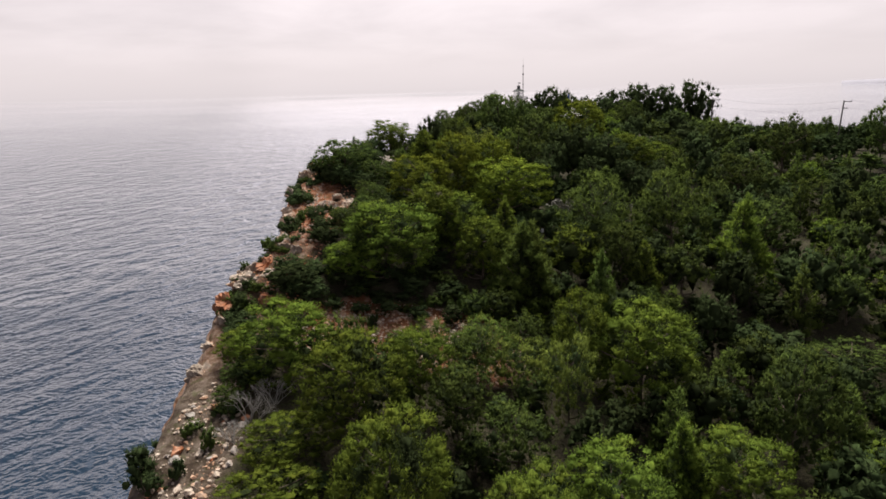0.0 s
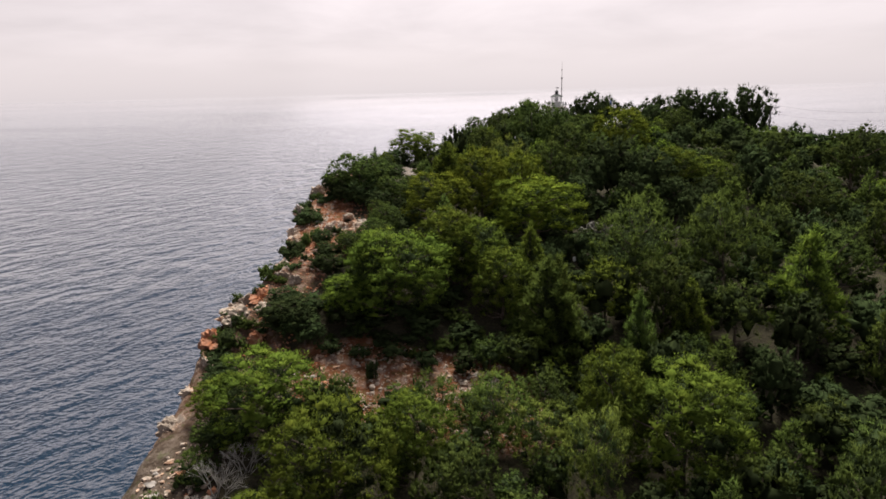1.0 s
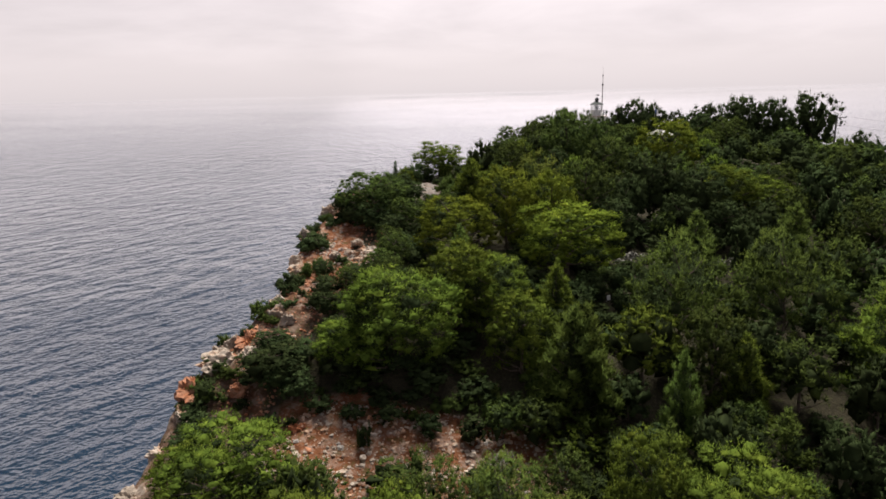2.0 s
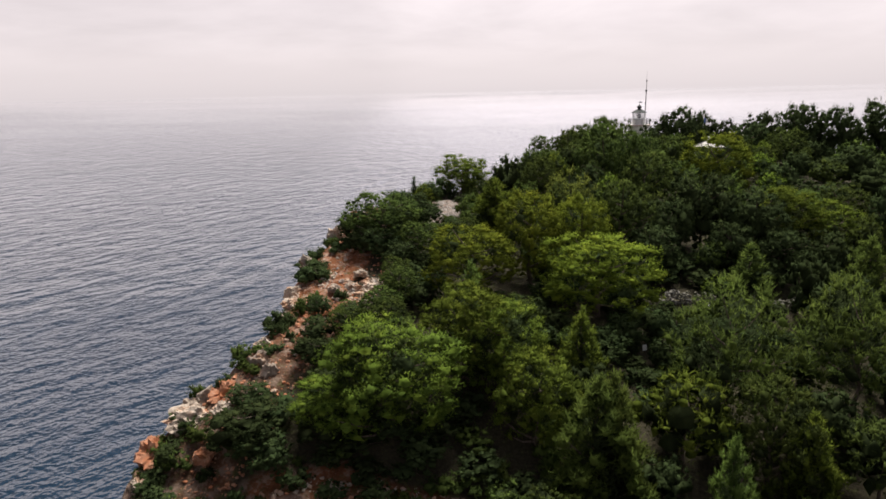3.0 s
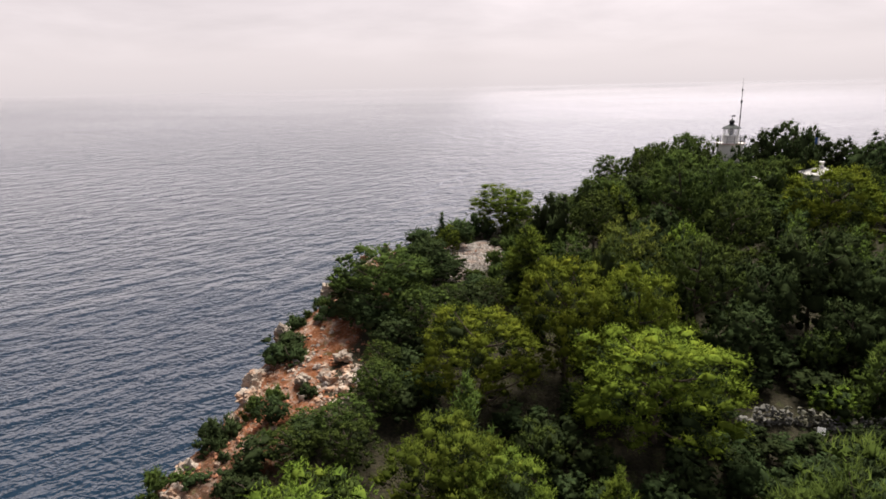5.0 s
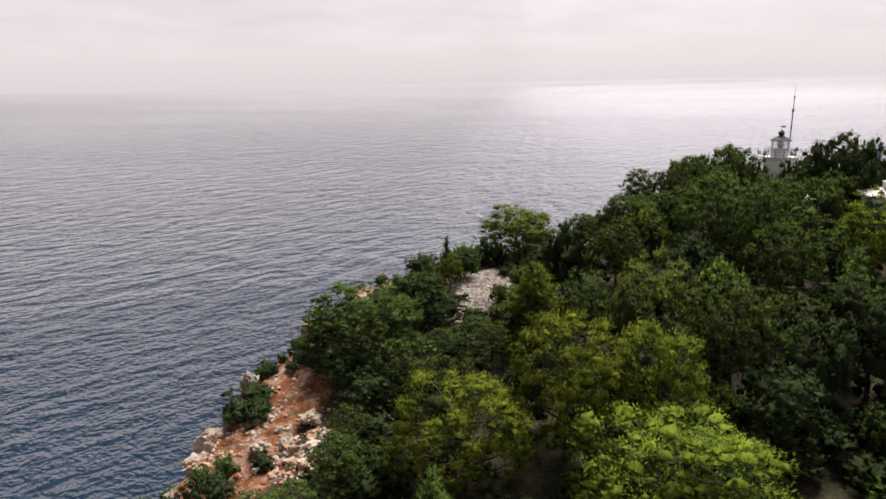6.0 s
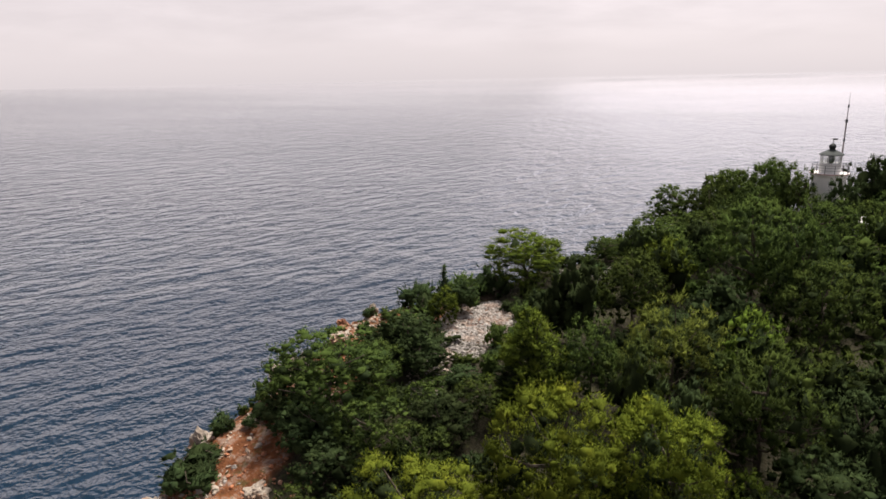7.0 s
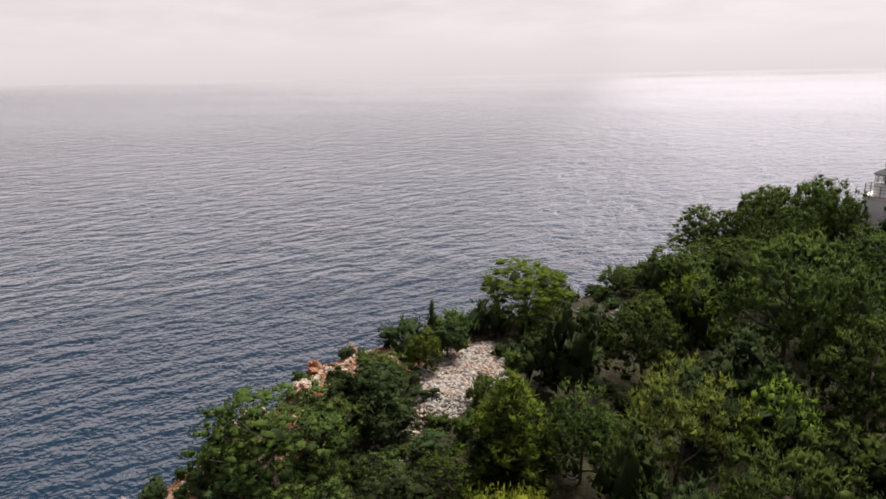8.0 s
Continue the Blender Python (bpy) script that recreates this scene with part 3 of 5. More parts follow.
def trunk_mesh(name, puffs, height, r0, r, material=bark, lean=0.3, limbs=9):
    bm = bmesh.new()
    pts = []
    bx, by = r.normal() * lean, r.normal() * lean
    for i in range(6):
        k = i / 5
        pts.append(Vector((bx * k * k + 0.12 * r.normal() * (0 < i), by * k * k + 0.12 * r.normal() * (0 < i), -0.6 + (height + 0.6) * k)))
    for i in range(5):
        tube(bm, pts[i], pts[i + 1], r0 * (1 - 0.17 * i), r0 * (1 - 0.17 * (i + 1)), 7)
    order = sorted(puffs, key=lambda q: q[2])
    for q in order[:: max(1, len(order) // limbs)]:
        k = min(0.9, max(0.25, (q[2] - 1.2) / height))
        i = min(4, int(k * 5))
        st = pts[i].lerp(pts[i + 1], k * 5 - i)
        md = (st + Vector(q[:3])) / 2 + Vector((0, 0, -0.25))
        tube(bm, st, md, r0 * 0.42, r0 * 0.28, 5)
        tube(bm, md, Vector(q[:3]), r0 * 0.28, r0 * 0.08, 5)
    me = bpy.data.meshes.new(name)
    bm.to_mesh(me)
    bm.free()
    me.materials.append(material)
    return me


TREES = {}


def species(key, trunk, crown, height, width):
    TREES.setdefault(key, []).append((trunk, crown, height, width))


def bush(r):
    """A spreading bush of several stems, higher on one side than on the other."""
    out = []
    for _ in range(4):
        cx, cy, h = r.normal() * 0.5, r.normal() * 0.5, 0.55 + 0.75 * r.random()
        for _ in range(9):
            k = r.random()
            out.append((cx + r.normal() * 0.30, cy + r.normal() * 0.30, 0.12 + h * k, (0.22 + 0.22 * r.random()) * (1.15 - 0.4 * k)))
    return out, [(0, 0, 0.4, 0.75)]


def grow(key, count, seed, make, girth, leaf, shoots, size, tall, wide, lean=0.3, limbs=9, **shape):
    for i in range(count):
        r = np.random.default_rng(seed + i)
        pads, fill = make(r)
        species(key, trunk_mesh("trunk", pads, tall * 0.72, girth, r, lean=lean, limbs=limbs), crown_mesh("crown", pads, fill, shoots, size, leaf[i % len(leaf)], r, **shape), tall, wide)


grow("round", 5, 20, lambda r: dome(r, 210, 3.6, 3.9, 4.2, 0.40, 0.78, -1.0, 14, 1.75), 0.24, (leaf_bright,), 96, 0.16, 8.0, 8.0, flat=0.60, needles=3, thin=0.15, core=0.44)
grow("green", 4, 30, lambda r: dome(r, 180, 3.6, 3.8, 4.2, 0.42, 0.80, -1.0, 13, 1.75), 0.24, (leaf_green,), 92, 0.17, 8.0, 8.0, flat=0.62, needles=3, thin=0.15, core=0.44)
grow("pine", 5, 40, lambda r: dome(r, 210, 3.5, 3.8, 4.2, 0.36, 0.60, -1.0, 13, 1.75, 0.68), 0.22, (leaf_mid,), 40, 0.22, 8.0, 8.0, flat=0.85, upward=0.9, needles=3, thin=0.15, core=0.44)
grow("dark", 4, 60, lambda r: dome(r, 150, 3.5, 3.8, 4.2, 0.40, 0.70, -1.0, 12, 1.75, 0.68), 0.22, (leaf_dark,), 30, 0.26, 8.0, 8.0, flat=0.85, needles=3, thin=0.14, core=0.48, heart=0.5)
grow("cone", 4, 80, lambda r: spire(r, 70, 3.2, 0.5, 7.8, 0.20, 0.62), 0.16, (leaf_blue, leaf_green), 70, 0.36, 8.0, 6.4, 0.1, flat=1.1, upward=1.1, thin=0.08)
grow("wispy", 3, 90, lambda r: dome(r, 110, 3.3, 3.9, 4.1, 0.32, 0.62, -1.0, 11, 1.75, 0.66), 0.14, (leaf_olive, leaf_olive, leaf_blue), 60, 0.30, 8.0, 8.0, 0.2, flat=1.05, upward=1.4, needles=3, thin=0.085, core=0.36)
grow("pine_mid", 4, 140, lambda r: dome(r, 76, 3.5, 3.8, 4.2, 0.46, 0.88, -0.95, 11, 1.6, 0.66), 0.22, (leaf_mid, leaf_mid, leaf_green), 18, 0.375, 8.0, 8.0, limbs=4, flat=0.74, needles=3, thin=0.12, heart=0.52)
grow("dark_mid", 3, 160, lambda r: dome(r, 60, 3.4, 3.8, 4.2, 0.50, 0.95, -1.0, 11, 1.75, 0.68), 0.22, (leaf_dark,), 10, 0.44, 8.0, 8.0, limbs=3, flat=0.8, needles=3, thin=0.12, core=0.50, heart=0.56)
grow("cone_mid", 3, 180, lambda r: spire(r, 36, 3.2, 0.5, 7.8, 0.24, 0.76), 0.16, (leaf_blue,), 36, 0.40, 8.0, 6.4, 0.1, 4, flat=1.1, upward=1.1, needles=3, thin=0.10)
grow("far", 5, 100, lambda r: dome(r, 40, 3.4, 3.8, 4.2, 0.60, 1.15, -0.95, 10, 1.6, 0.68), 0.22, (leaf_mid, leaf_dark), 9, 0.55, 8.0, 8.0, limbs=4, flat=0.78, needles=3, thin=0.13, core=0.60, heart=0.56)
grow("outer", 4, 110, lambda r: dome(r, 26, 3.4, 3.8, 4.2, 0.80, 1.30, -0.95, 8, 1.6, 0.66), 0.22, (leaf_mid, leaf_dark), 5, 0.7, 8.0, 8.0, limbs=3, flat=0.8, needles=2, thin=0.16, core=0.6, heart=0.55)
grow("shrub", 4, 120, bush, 0.05, (leaf_dark, leaf_dark, leaf_mid, leaf_mid), 30, 0.28, 1.7, 2.6, 0.1, 4, flat=0.85, needles=3, thin=0.12, core=0.6)
grow("cypress", 1, 130, lambda r: ([(0.12 * r.normal(), 0.12 * r.normal(), 0.3 + 0.13 * i, 0.42 * (1 - abs(i - 12) / 44)) for i in range(36)], [(0, 0, 2.2, 0.3)]), 0.09, (leaf_dark,), 90, 0.18, 5.3, 1.2, 0.05, 4, flat=1.2, upward=1.2, needles=3, thin=0.12)

WORDS = {
    "round": ("pine_tree", "spreading Aleppo pine with bright green cushioned crown", "pine tree"),
    "green": ("pine_tree", "young full-crowned pine with fresh green needles", "pine tree"),
    "pine": ("pine_tree", "mature green pine with a dense rounded crown", "pine tree"),
    "dark": ("evergreen_tree", "dark green evergreen tree with a dense crown", "tree"),
    "cone": ("young_pine", "young blue-green pine with an upright pointed crown", "pine tree"),
    "wispy": ("wispy_pine", "feathery green pine with loose upright boughs", "pine tree"),
    "pine_mid": ("pine_tree", "green pine standing close among its neighbours", "pine tree"),
    "dark_mid": ("evergreen_tree", "dark evergreen tree closing a gap in the wood", "tree"),
    "cone_mid": ("young_pine", "young pine pushing up between older trees", "pine tree"),
    "far": ("pine_tree", "green pine in the closed wood on the hill", "pine tree"),
    "shrub": ("shrub", "low dark evergreen shrub growing among limestone rocks", "shrub"),
    "cypress": ("cypress", "small dark columnar cypress at the cliff top", "cypress"),
}
MASTERS = {}
PLANTED = []
GROUPS = {"shrub": "scrub along the cliff"}


def plant(key, x, y, top, width, variant=None, sink=0.0):
    """A tree of that species whose crown reaches the height top, as wide as width."""
    kinds = TREES[key]
    i = (len(PLANTED) if variant is None else variant) % len(kinds)
    trunk, crown, h, w = kinds[i]
    base = land_z(x, y) - sink - (0.09 * max(0.0, top - land_z(x, y)) if key not in ("shrub", "cypress") else 0.0)
    tall = max(top - base, 0.8)
    turn = (len(PLANTED) * 77.7) % 360
    m = pose(x, y, base, 0, 0, turn) @ Matrix.Diagonal((width / w, width / w, tall / h, 1))
    PLANTED.append((x, y, width / 2))
    if (key, i) in MASTERS:
        k = MASTERS[key, i].scale
        return copy_thing(MASTERS[key, i], m @ Matrix.Diagonal((1 / k[0], 1 / k[1], 1 / k[2], 1)))
    name, label, cat = WORDS[key]
    ob = new(name)
    tagged(ob, label, cat, GROUPS.get(key, "wood on the headland"))
    for nm, me in (("trunk", trunk), ("crown", crown)):
        new(nm, me).parent = ob
    MASTERS[key, i] = ob
    ob.matrix_basis = m
    return ob

# old and young pines, from the near slope to the crest
for x, y, top, w in ((-13.5, 50.0, 133.7, 9.2), (-7.0, 42.9, 133.8, 8.4), (-2.4, 46.8, 132.5, 5.5), (11.6, 52.9, 133.4, 6.1), (16.4, 51.1, 132.6, 10.1), (-3.6, 34.6, 132.1, 8.2), (10.4, 36.2, 128.3, 7.7), (19.9, 39.2, 127.5, 7.9), (4.6, 33.5, 128.6, 7.2), (-11.8, 40.6, 128.2, 6.8), (-11.6, 35.9, 127.1, 7.2)):
    plant("green", x, y, top, w)
for x, y, top, w in ((2.7, 51.7, 131.3, 7.7), (5.8, 50.6, 130.2, 6.6), (9.5, 46.9, 132.0, 5.0), (-1.5, 52.6, 131.1, 5.8), (2.9, 53.2, 131.0, 5.1)):
    plant("wispy", x, y, top, w)
for x, y, top, w in ((4.6, 40.7, 129.0, 6.1), (38.9, 57.6, 125.6, 9.9), (0.5, 43.1, 130.9, 5.7), (-9.2, 51.4, 130.3, 5.0), (6.6, 54.3, 130.7, 4.8)):
    plant("pine", x, y, top, w)
for x, y, top, w in ((16.1, 40.4, 127.6, 5.0),):
    plant("cone", x, y, top, w)
for x, y, top, w in ((7.7, 63.3, 136.9, 8.1), (6.7, 72.4, 137.9, 5.1), (8.7, 64.1, 136.8, 6.6), (21.0, 66.5, 134.0, 5.5), (15.5, 62.3, 134.2, 4.2), (33.4, 70.8, 137.4, 8.8), (33.6, 92.4, 139.6, 8.0), (-3.0, 98.3, 144.3, 7.6)):
    plant("cone", x, y, top, w)
for x, y, top, w in ((-5.9, 64.8, 139.6, 10.5), (-10.0, 64.5, 135.3, 6.6), (-1.8, 70.7, 140.3, 7.9), (1.3, 70.0, 139.5, 6.8), (3.8, 66.5, 137.4, 6.4), (-9.6, 116.4, 145.3, 9.2)):
    plant("green", x, y, top, w)
for x, y, top, w in ((-6.5, 65.6, 139.6, 7.7), (39.5, 78.5, 136.4, 9.0), (18.9, 67.3, 136.2, 6.6), (43.0, 94.8, 140.4, 9.4), (56.6, 96.0, 136, 11.0), (11.0, 98.0, 145.0, 7.4), (0.5, 100.0, 143.8, 4.4), (-12.9, 94.6, 142.0, 4.6), (-14.2, 90.8, 144.0, 9.4), (-9.6, 88.3, 141.2, 5.4), (-9.1, 96.3, 139.2, 2.9)):
    plant("pine", x, y, top, w)
for x, y, top, w in ((-3.1, 82.3, 142.4, 9.0), (1.8, 87.6, 144.9, 7.9), (6.7, 90.2, 144.0, 6.8), (8.2, 83.3, 141.9, 11.8)):
    plant("round", x, y, top, w)
for x, y, top, w in ((24.6, 118.4, 148.3, 10.0),):
    plant("round", x, y, top, w)
for x, y, top, w in ((29.8, 104.6, 143.0, 8.8), (34.6, 104.8, 141.5, 7.6)):
    plant("green", x, y, top, w)
for x, y, top, w in ((20.0, 102.0, 144.8, 8.4), (13.9, 94.2, 140.6, 6.8), (16.2, 99.0, 142.6, 6.0), (25.4, 100.8, 143.2, 8.0), (22.0, 97.0, 140.2, 5.6), (27.2, 97.4, 139.8, 6.0), (32.0, 98.6, 139.4, 6.0)):
    plant("dark", x, y, top, w)
for x, y, top, w in ((26.5, 45.0, 131.2, 7.2), (37.5, 111.0, 142.4, 7.0), (31.1, 110.4, 142.2, 9.9), (1.2, 110.8, 145.7, 6.4), (0.7, 129.0, 144.8, 7.2), (14.6, 111.1, 146.5, 7.7), (15.5, 132.0, 147.3, 7.2), (20.4, 137.7, 146.7, 6.1), (38.7, 138.1, 147.4, 7.7), (59.9, 114.9, 144.6, 9.9), (-0.6, 142.8, 143.2, 6.6), (-4.1, 126.0, 142.9, 5.5), (11.1, 122.2, 145.8, 7.7), (6.9, 130.2, 145.8, 7.7)):
    plant("pine", x, y, top, w)
plant("wispy", 5.4, 103.3, 145.0, 8.0)
for x, y, top, w in ((17.2, 73.0, 140.9, 11.6), (27.0, 76.0, 140.6, 10.4)):
    plant("wispy", x, y, top, w, 2)
for x, y, top, w in ((-17.2, 91.4, 141.4, 4.4), (-12.6, 98.4, 142.9, 5.2), (-10.6, 96.8, 141.9, 4.4), (-14.6, 97.2, 141.6, 4.2), (-13.2, 87.4, 140.8, 4.8), (-10.8, 85.4, 140.0, 4.4), (-15.4, 88.4, 140.8, 4.6), (-12.4, 107.6, 142.6, 3.4)):
    plant("dark", x, y, top, w)
for x, y, top, w in ((0.8, 141.5, 146.5, 7.2), (4.7, 139.5, 147.2, 5.5), (6.0, 158.2, 146.4, 7.7), (9.9, 116.5, 149.6, 9.4), (13.2, 115.0, 148.8, 5.5), (16.5, 139.5, 146.3, 5.5), (21.4, 151.5, 150.0, 6.2), (27.5, 153.1, 149.8, 6.4), (24.8, 150.8, 150.6, 7.4), (31.2, 151.6, 149.0, 7.7), (34.1, 143.1, 148.8, 7.7), (37.4, 150.6, 149.6, 7.2), (41.4, 151.4, 149.4, 7.0), (45.4, 152.4, 151.5, 9.9), (18.2, 142.6, 148.4, 4.6), (26.3, 141.3, 148.5, 3.6), (13.6, 141.6, 148.9, 4.8), (51.2, 152.5, 151.0, 8.6), (58.8, 154.6, 152.2, 11.4), (95.7, 212.9, 139.9, 9.9), (67.0, 125.9, 143.1, 7.7), (2.9, 134.8, 144.4, 6.6), (10.8, 142.4, 149.8, 6.2), (9.0, 138.5, 147.6, 5.5), (11.6, 153.2, 148.4, 7.7), (6.9, 144.0, 148.5, 6.0)):
    plant("pine" if x < 15 else "dark", x, y, top, w)

# scrub along the cliff top and in the clearings
for x, y, top, w in ((-21.6, 40.6, 127.4, 3.2), (-20.6, 38.4, 126.2, 2.6), (-19.4, 43.4, 127.0, 1.8), (-17.6, 42.2, 127.4, 1.6), (-18.8, 39.8, 126.4, 1.4), (-21.2, 58.6, 130.4, 2.6), (-20.0, 60.4, 131.2, 2.2), (-21.6, 61.4, 131.2, 2.2), (-17.8, 74.0, 136.8, 3.2), (-18.4, 73.0, 136.0, 2.4), (-19.6, 69.8, 135.2, 2.4),
                     (-16.8, 78.2, 137.2, 2.4), (-14.6, 79.0, 137.0, 1.9), (-14.8, 70.8, 135.8, 2.4), (-17.6, 77.0, 136.8, 2.0), (-21.6, 66.2, 133.6, 1.8), (-20.8, 62.9, 132.6, 2.6),
                     (-20.8, 88.0, 138.6, 2.2), (-14.6, 100.6, 140.8, 3.8), (-8.6, 99.4, 140.2, 2.8), (-7.0, 101.2, 140.2, 2.4), (-12.6, 102.8, 140.9, 2.8), (-6.6, 104.6, 140.6, 2.8), (-8.5, 105.7, 140.1, 1.6), (-9.0, 110.4, 140.9, 3.0), (-7.0, 57.6, 130.6, 1.2),
                     (-3.2, 56.0, 129.6, 1.3), (1.5, 62.0, 130.4, 2.2), (-20.6, 59.8, 130.6, 2.0), (-17.0, 45.4, 127.6, 2.2)):
    plant("shrub", x, y, top, w)
for x, y, top, w in ((-19.4, 83.4, 138.5, 5.0), (-18.2, 82.6, 138.2, 4.4), (-18.8, 84.8, 138.2, 3.6), (-15.9, 62.6, 133.2, 4.6), (-14.6, 64.2, 133.8, 4.4)):
    plant("shrub", x, y, top, w, 0)
plant("pine", 84.5, 125.5, 146.6, 8.0)
plant("pine", 75.4, 129.2, 144.0, 3.6)
# trees that lean out to the very edge
for k, x, y, top, w in (("green", -17.6, 52.6, 130.6, 5.6), ("pine", -17.4, 49.6, 128.8, 4.2), ("pine", -17.2, 46.4, 128.2, 3.6), ("dark", -19.2, 55.4, 130.2, 3.6), ("dark", -16.2, 49.0, 129.4, 4.0)):
    plant(k, x, y, top, w)
for x, y, top, w in ((-9.6, 75.2, 138.4, 4.2), (-9.0, 78.4, 139.4, 4.2), (-11.8, 72.8, 137.4, 3.8), (-8.4, 73.2, 138.2, 4.2), (-9.6, 80.2, 138.6, 3.6), (-12.6, 75.4, 137.0, 2.8), (-10.2, 82.0, 139.2, 3.4)):
    plant("pine", x, y, top, w)
for x, y, top, w in ((-20.4, 61.2, 131.6, 2.4), (-21.0, 63.8, 132.4, 2.2), (-19.2, 62.4, 132.2, 2.6), (-19.8, 67.0, 133.8, 2.0), (-16.8, 70.4, 135.0, 1.8)):
    plant("shrub", x, y, top, w)
# broad dark bushes
for x, y, top, w in ((-15.4, 62.4, 133.8, 6.2), (-13.6, 61.0, 132.6, 4.4), (-16.6, 65.0, 134.0, 3.8), (-14.0, 72.0, 136.6, 3.8), (-13.2, 69.4, 136.0, 3.6),
                     (-12.0, 74.2, 137.2, 3.4), (-15.6, 76.0, 137.2, 2.8), (-19.0, 56.6, 130.6, 3.4), (-11.4, 66.6, 134.6, 4.0)):
    plant("dark", x, y, top, w)
for x, y, top, w in ((-12.6, 88.4, 140.2, 3.6), (-17.0, 89.8, 139.6, 3.0),
                     (-17.8, 108.2, 142.2, 4.2), (-15.2, 103.5, 141.4, 3.6), (-13.8, 110.6, 143.0, 4.2), (-11.4, 113.2, 143.2, 4.0), (-15.2, 100.0, 141.0, 4.6), (-7.8, 112.8, 142.4, 3.4), (-7.4, 108.4, 141.6, 2.8), (-15.4, 106.4, 141.6, 3.2), (-12.6, 101.6, 140.8, 3.4), (-13.0, 98.6, 140.6, 3.6)):
    plant("shrub", x, y, top, w + 0.6)
# the row near y 60 is added to stand for shade under the pines
for x, y, top, w in ((-11.2, 60.2, 130.7, 2.6), (-8.6, 59.8, 130.3, 2.4), (-5.8, 60.1, 130.4, 2.8), (-2.8, 59.7, 129.9, 2.4), (0.4, 60.0, 129.7, 2.6), (-9.6, 61.8, 131.2, 2.4), (-7.2, 62.0, 130.8, 2.4), (-4.6, 62.2, 130.4, 2.4), (-10.4, 63.4, 132.8, 4.2), (-8.0, 63.4, 131.8, 4.0), (-6.4, 64.6, 132.8, 4.4), (-3.4, 64.0, 131.6, 4.2), (-2.8, 66.2, 132.6, 4.4), (0.4, 63.6, 131.0, 4.0), (-9.4, 70.0, 135.2, 4.4), (4.0, 62.4, 130.6, 4.0)):
    plant("dark_mid", x, y, top, w)
# undergrowth in the shade above the rubble
for x, y, top, w in ((-8.6, 62.6, 131.8, 3.0), (-6.2, 61.8, 131.0, 2.8), (-4.0, 63.0, 131.6, 3.4), (-1.4, 62.2, 130.4, 3.2), (1.2, 63.4, 130.8, 3.4), (3.6, 62.0, 129.6, 3.0),
                     (-5.0, 65.0, 132.4, 3.6), (-0.6, 65.6, 132.0, 3.4), (4.6, 65.4, 131.4, 3.2), (-9.4, 66.0, 133.2, 3.0), (8.2, 57.6, 127.8, 2.8), (10.0, 60.4, 128.6, 3.0),
                     (-15.2, 89.0, 139.4, 2.6), (-13.4, 92.4, 140.0, 2.8), (-10.8, 94.2, 139.8, 2.6), (-16.8, 92.8, 139.6, 2.6)):
    plant("shrub", x, y, top, w)
plant("green", -12.8, 105.0, 142.6, 2.8)
for x, y, top, w in ((-18.6, 101.4, 140.4, 1.8), (-19.8, 104.8, 140.4, 1.4), (-20.6, 100.2, 140.0, 1.6), (-17.9, 104.4, 140.6, 2.2)):
    plant("shrub", x, y, top, w)
for k, x, y, top, w in (("dark", -6.4, 91.4, 141.0, 5.0), ("pine", -8.8, 93.6, 140.0, 3.4), ("pine", -5.4, 94.8, 140.8, 3.6), ("wispy", -10.7, 91.6, 140.7, 2.8), ("dark", -4.0, 97.6, 140.6, 3.4), ("dark", -7.6, 97.0, 140.0, 3.0), ("pine", -6.2, 88.2, 140.6, 4.0), ("dark_mid", -9.0, 83.2, 138.4, 3.4), ("dark_mid", -7.6, 80.6, 138.0, 3.4), ("dark_mid", -8.4, 86.0, 138.8, 3.0), ("dark_mid", 17.8, 97.2, 137.4, 4.2), ("dark_mid", 17.0, 94.6, 136.8, 3.4), ("dark_mid", 2.4, 91.2, 138.4, 3.4), ("dark_mid", 21.0, 97.6, 137.4, 4.0)):
    plant(k, x, y, top, w)
for x, y, top, w in ((2.6, 79.6, 136.8, 4.2), (5.0, 78.2, 136.2, 3.6), (13.6, 80.6, 135.6, 3.6), (10.8, 78.8, 135.4, 3.2), (13.0, 77.6, 134.2, 2.2), (8.9, 75.4, 134.6, 3.4), (3.6, 75.8, 135.6, 3.4), (-6.2, 80.3, 138.4, 3.6), (-7.6, 78.4, 137.8, 3.2), (8.7, 56.2, 127.6, 3.0), (8.9, 53.4, 127.2, 3.0), (-0.5, 70.6, 135.0, 3.6), (-1.0, 67.4, 133.4, 3.2)):
    plant("dark_mid", x, y, top, w)
for x, y, top, w in ((-3.6, 113.0, 141.6, 3.2), (-4.4, 116.0, 141.3, 2.4), (-2.6, 110.6, 141.4, 3.4), (-2.2, 115.4, 141.6, 2.8), (-5.4, 111.0, 141.6, 3.0), (-5.2, 119.6, 141.6, 2.6)):
    plant("shrub", x, y, top, w)
plant("cypress", -15.2, 110.0, 143.2, 1.3)
plant("cypress", -9.8, 120.5, 143.6, 1.4)

# ---- the closed wood between and behind them ----
OPEN = ((-15.6, 82.4, 4.9, 5.6), (-19.6, 103.0, 2.6, 3.0), (-10.0, 56.0, 3.2, 2.2), (-14.6, 67.5, 1.4, 5.0), (-3, 58.0, 9, 1.8), (-10.4, 107.0, 4.0, 5.2), (19, 88.4, 8, 1.4), (17, 146, 4.2, 9), (27.4, 137.2, 4.2, 4.6), (-5.4, 119.7, 3.4, 3.2), (-3.6, 114.5, 2.6, 6.0), (12.1, 78.2, 0.4, 1.2), (18.4, 87.4, 0.8, 1.6))
LOW = ((-3.2, 95.0, 3.2, 4.0), (-11.0, 75.0, 4.5, 7.0), (18.0, 83.0, 6.0, 5.5), (11.6, 77.5, 2.2, 5.0))  # only scrub grows here
rf = random.Random(11)


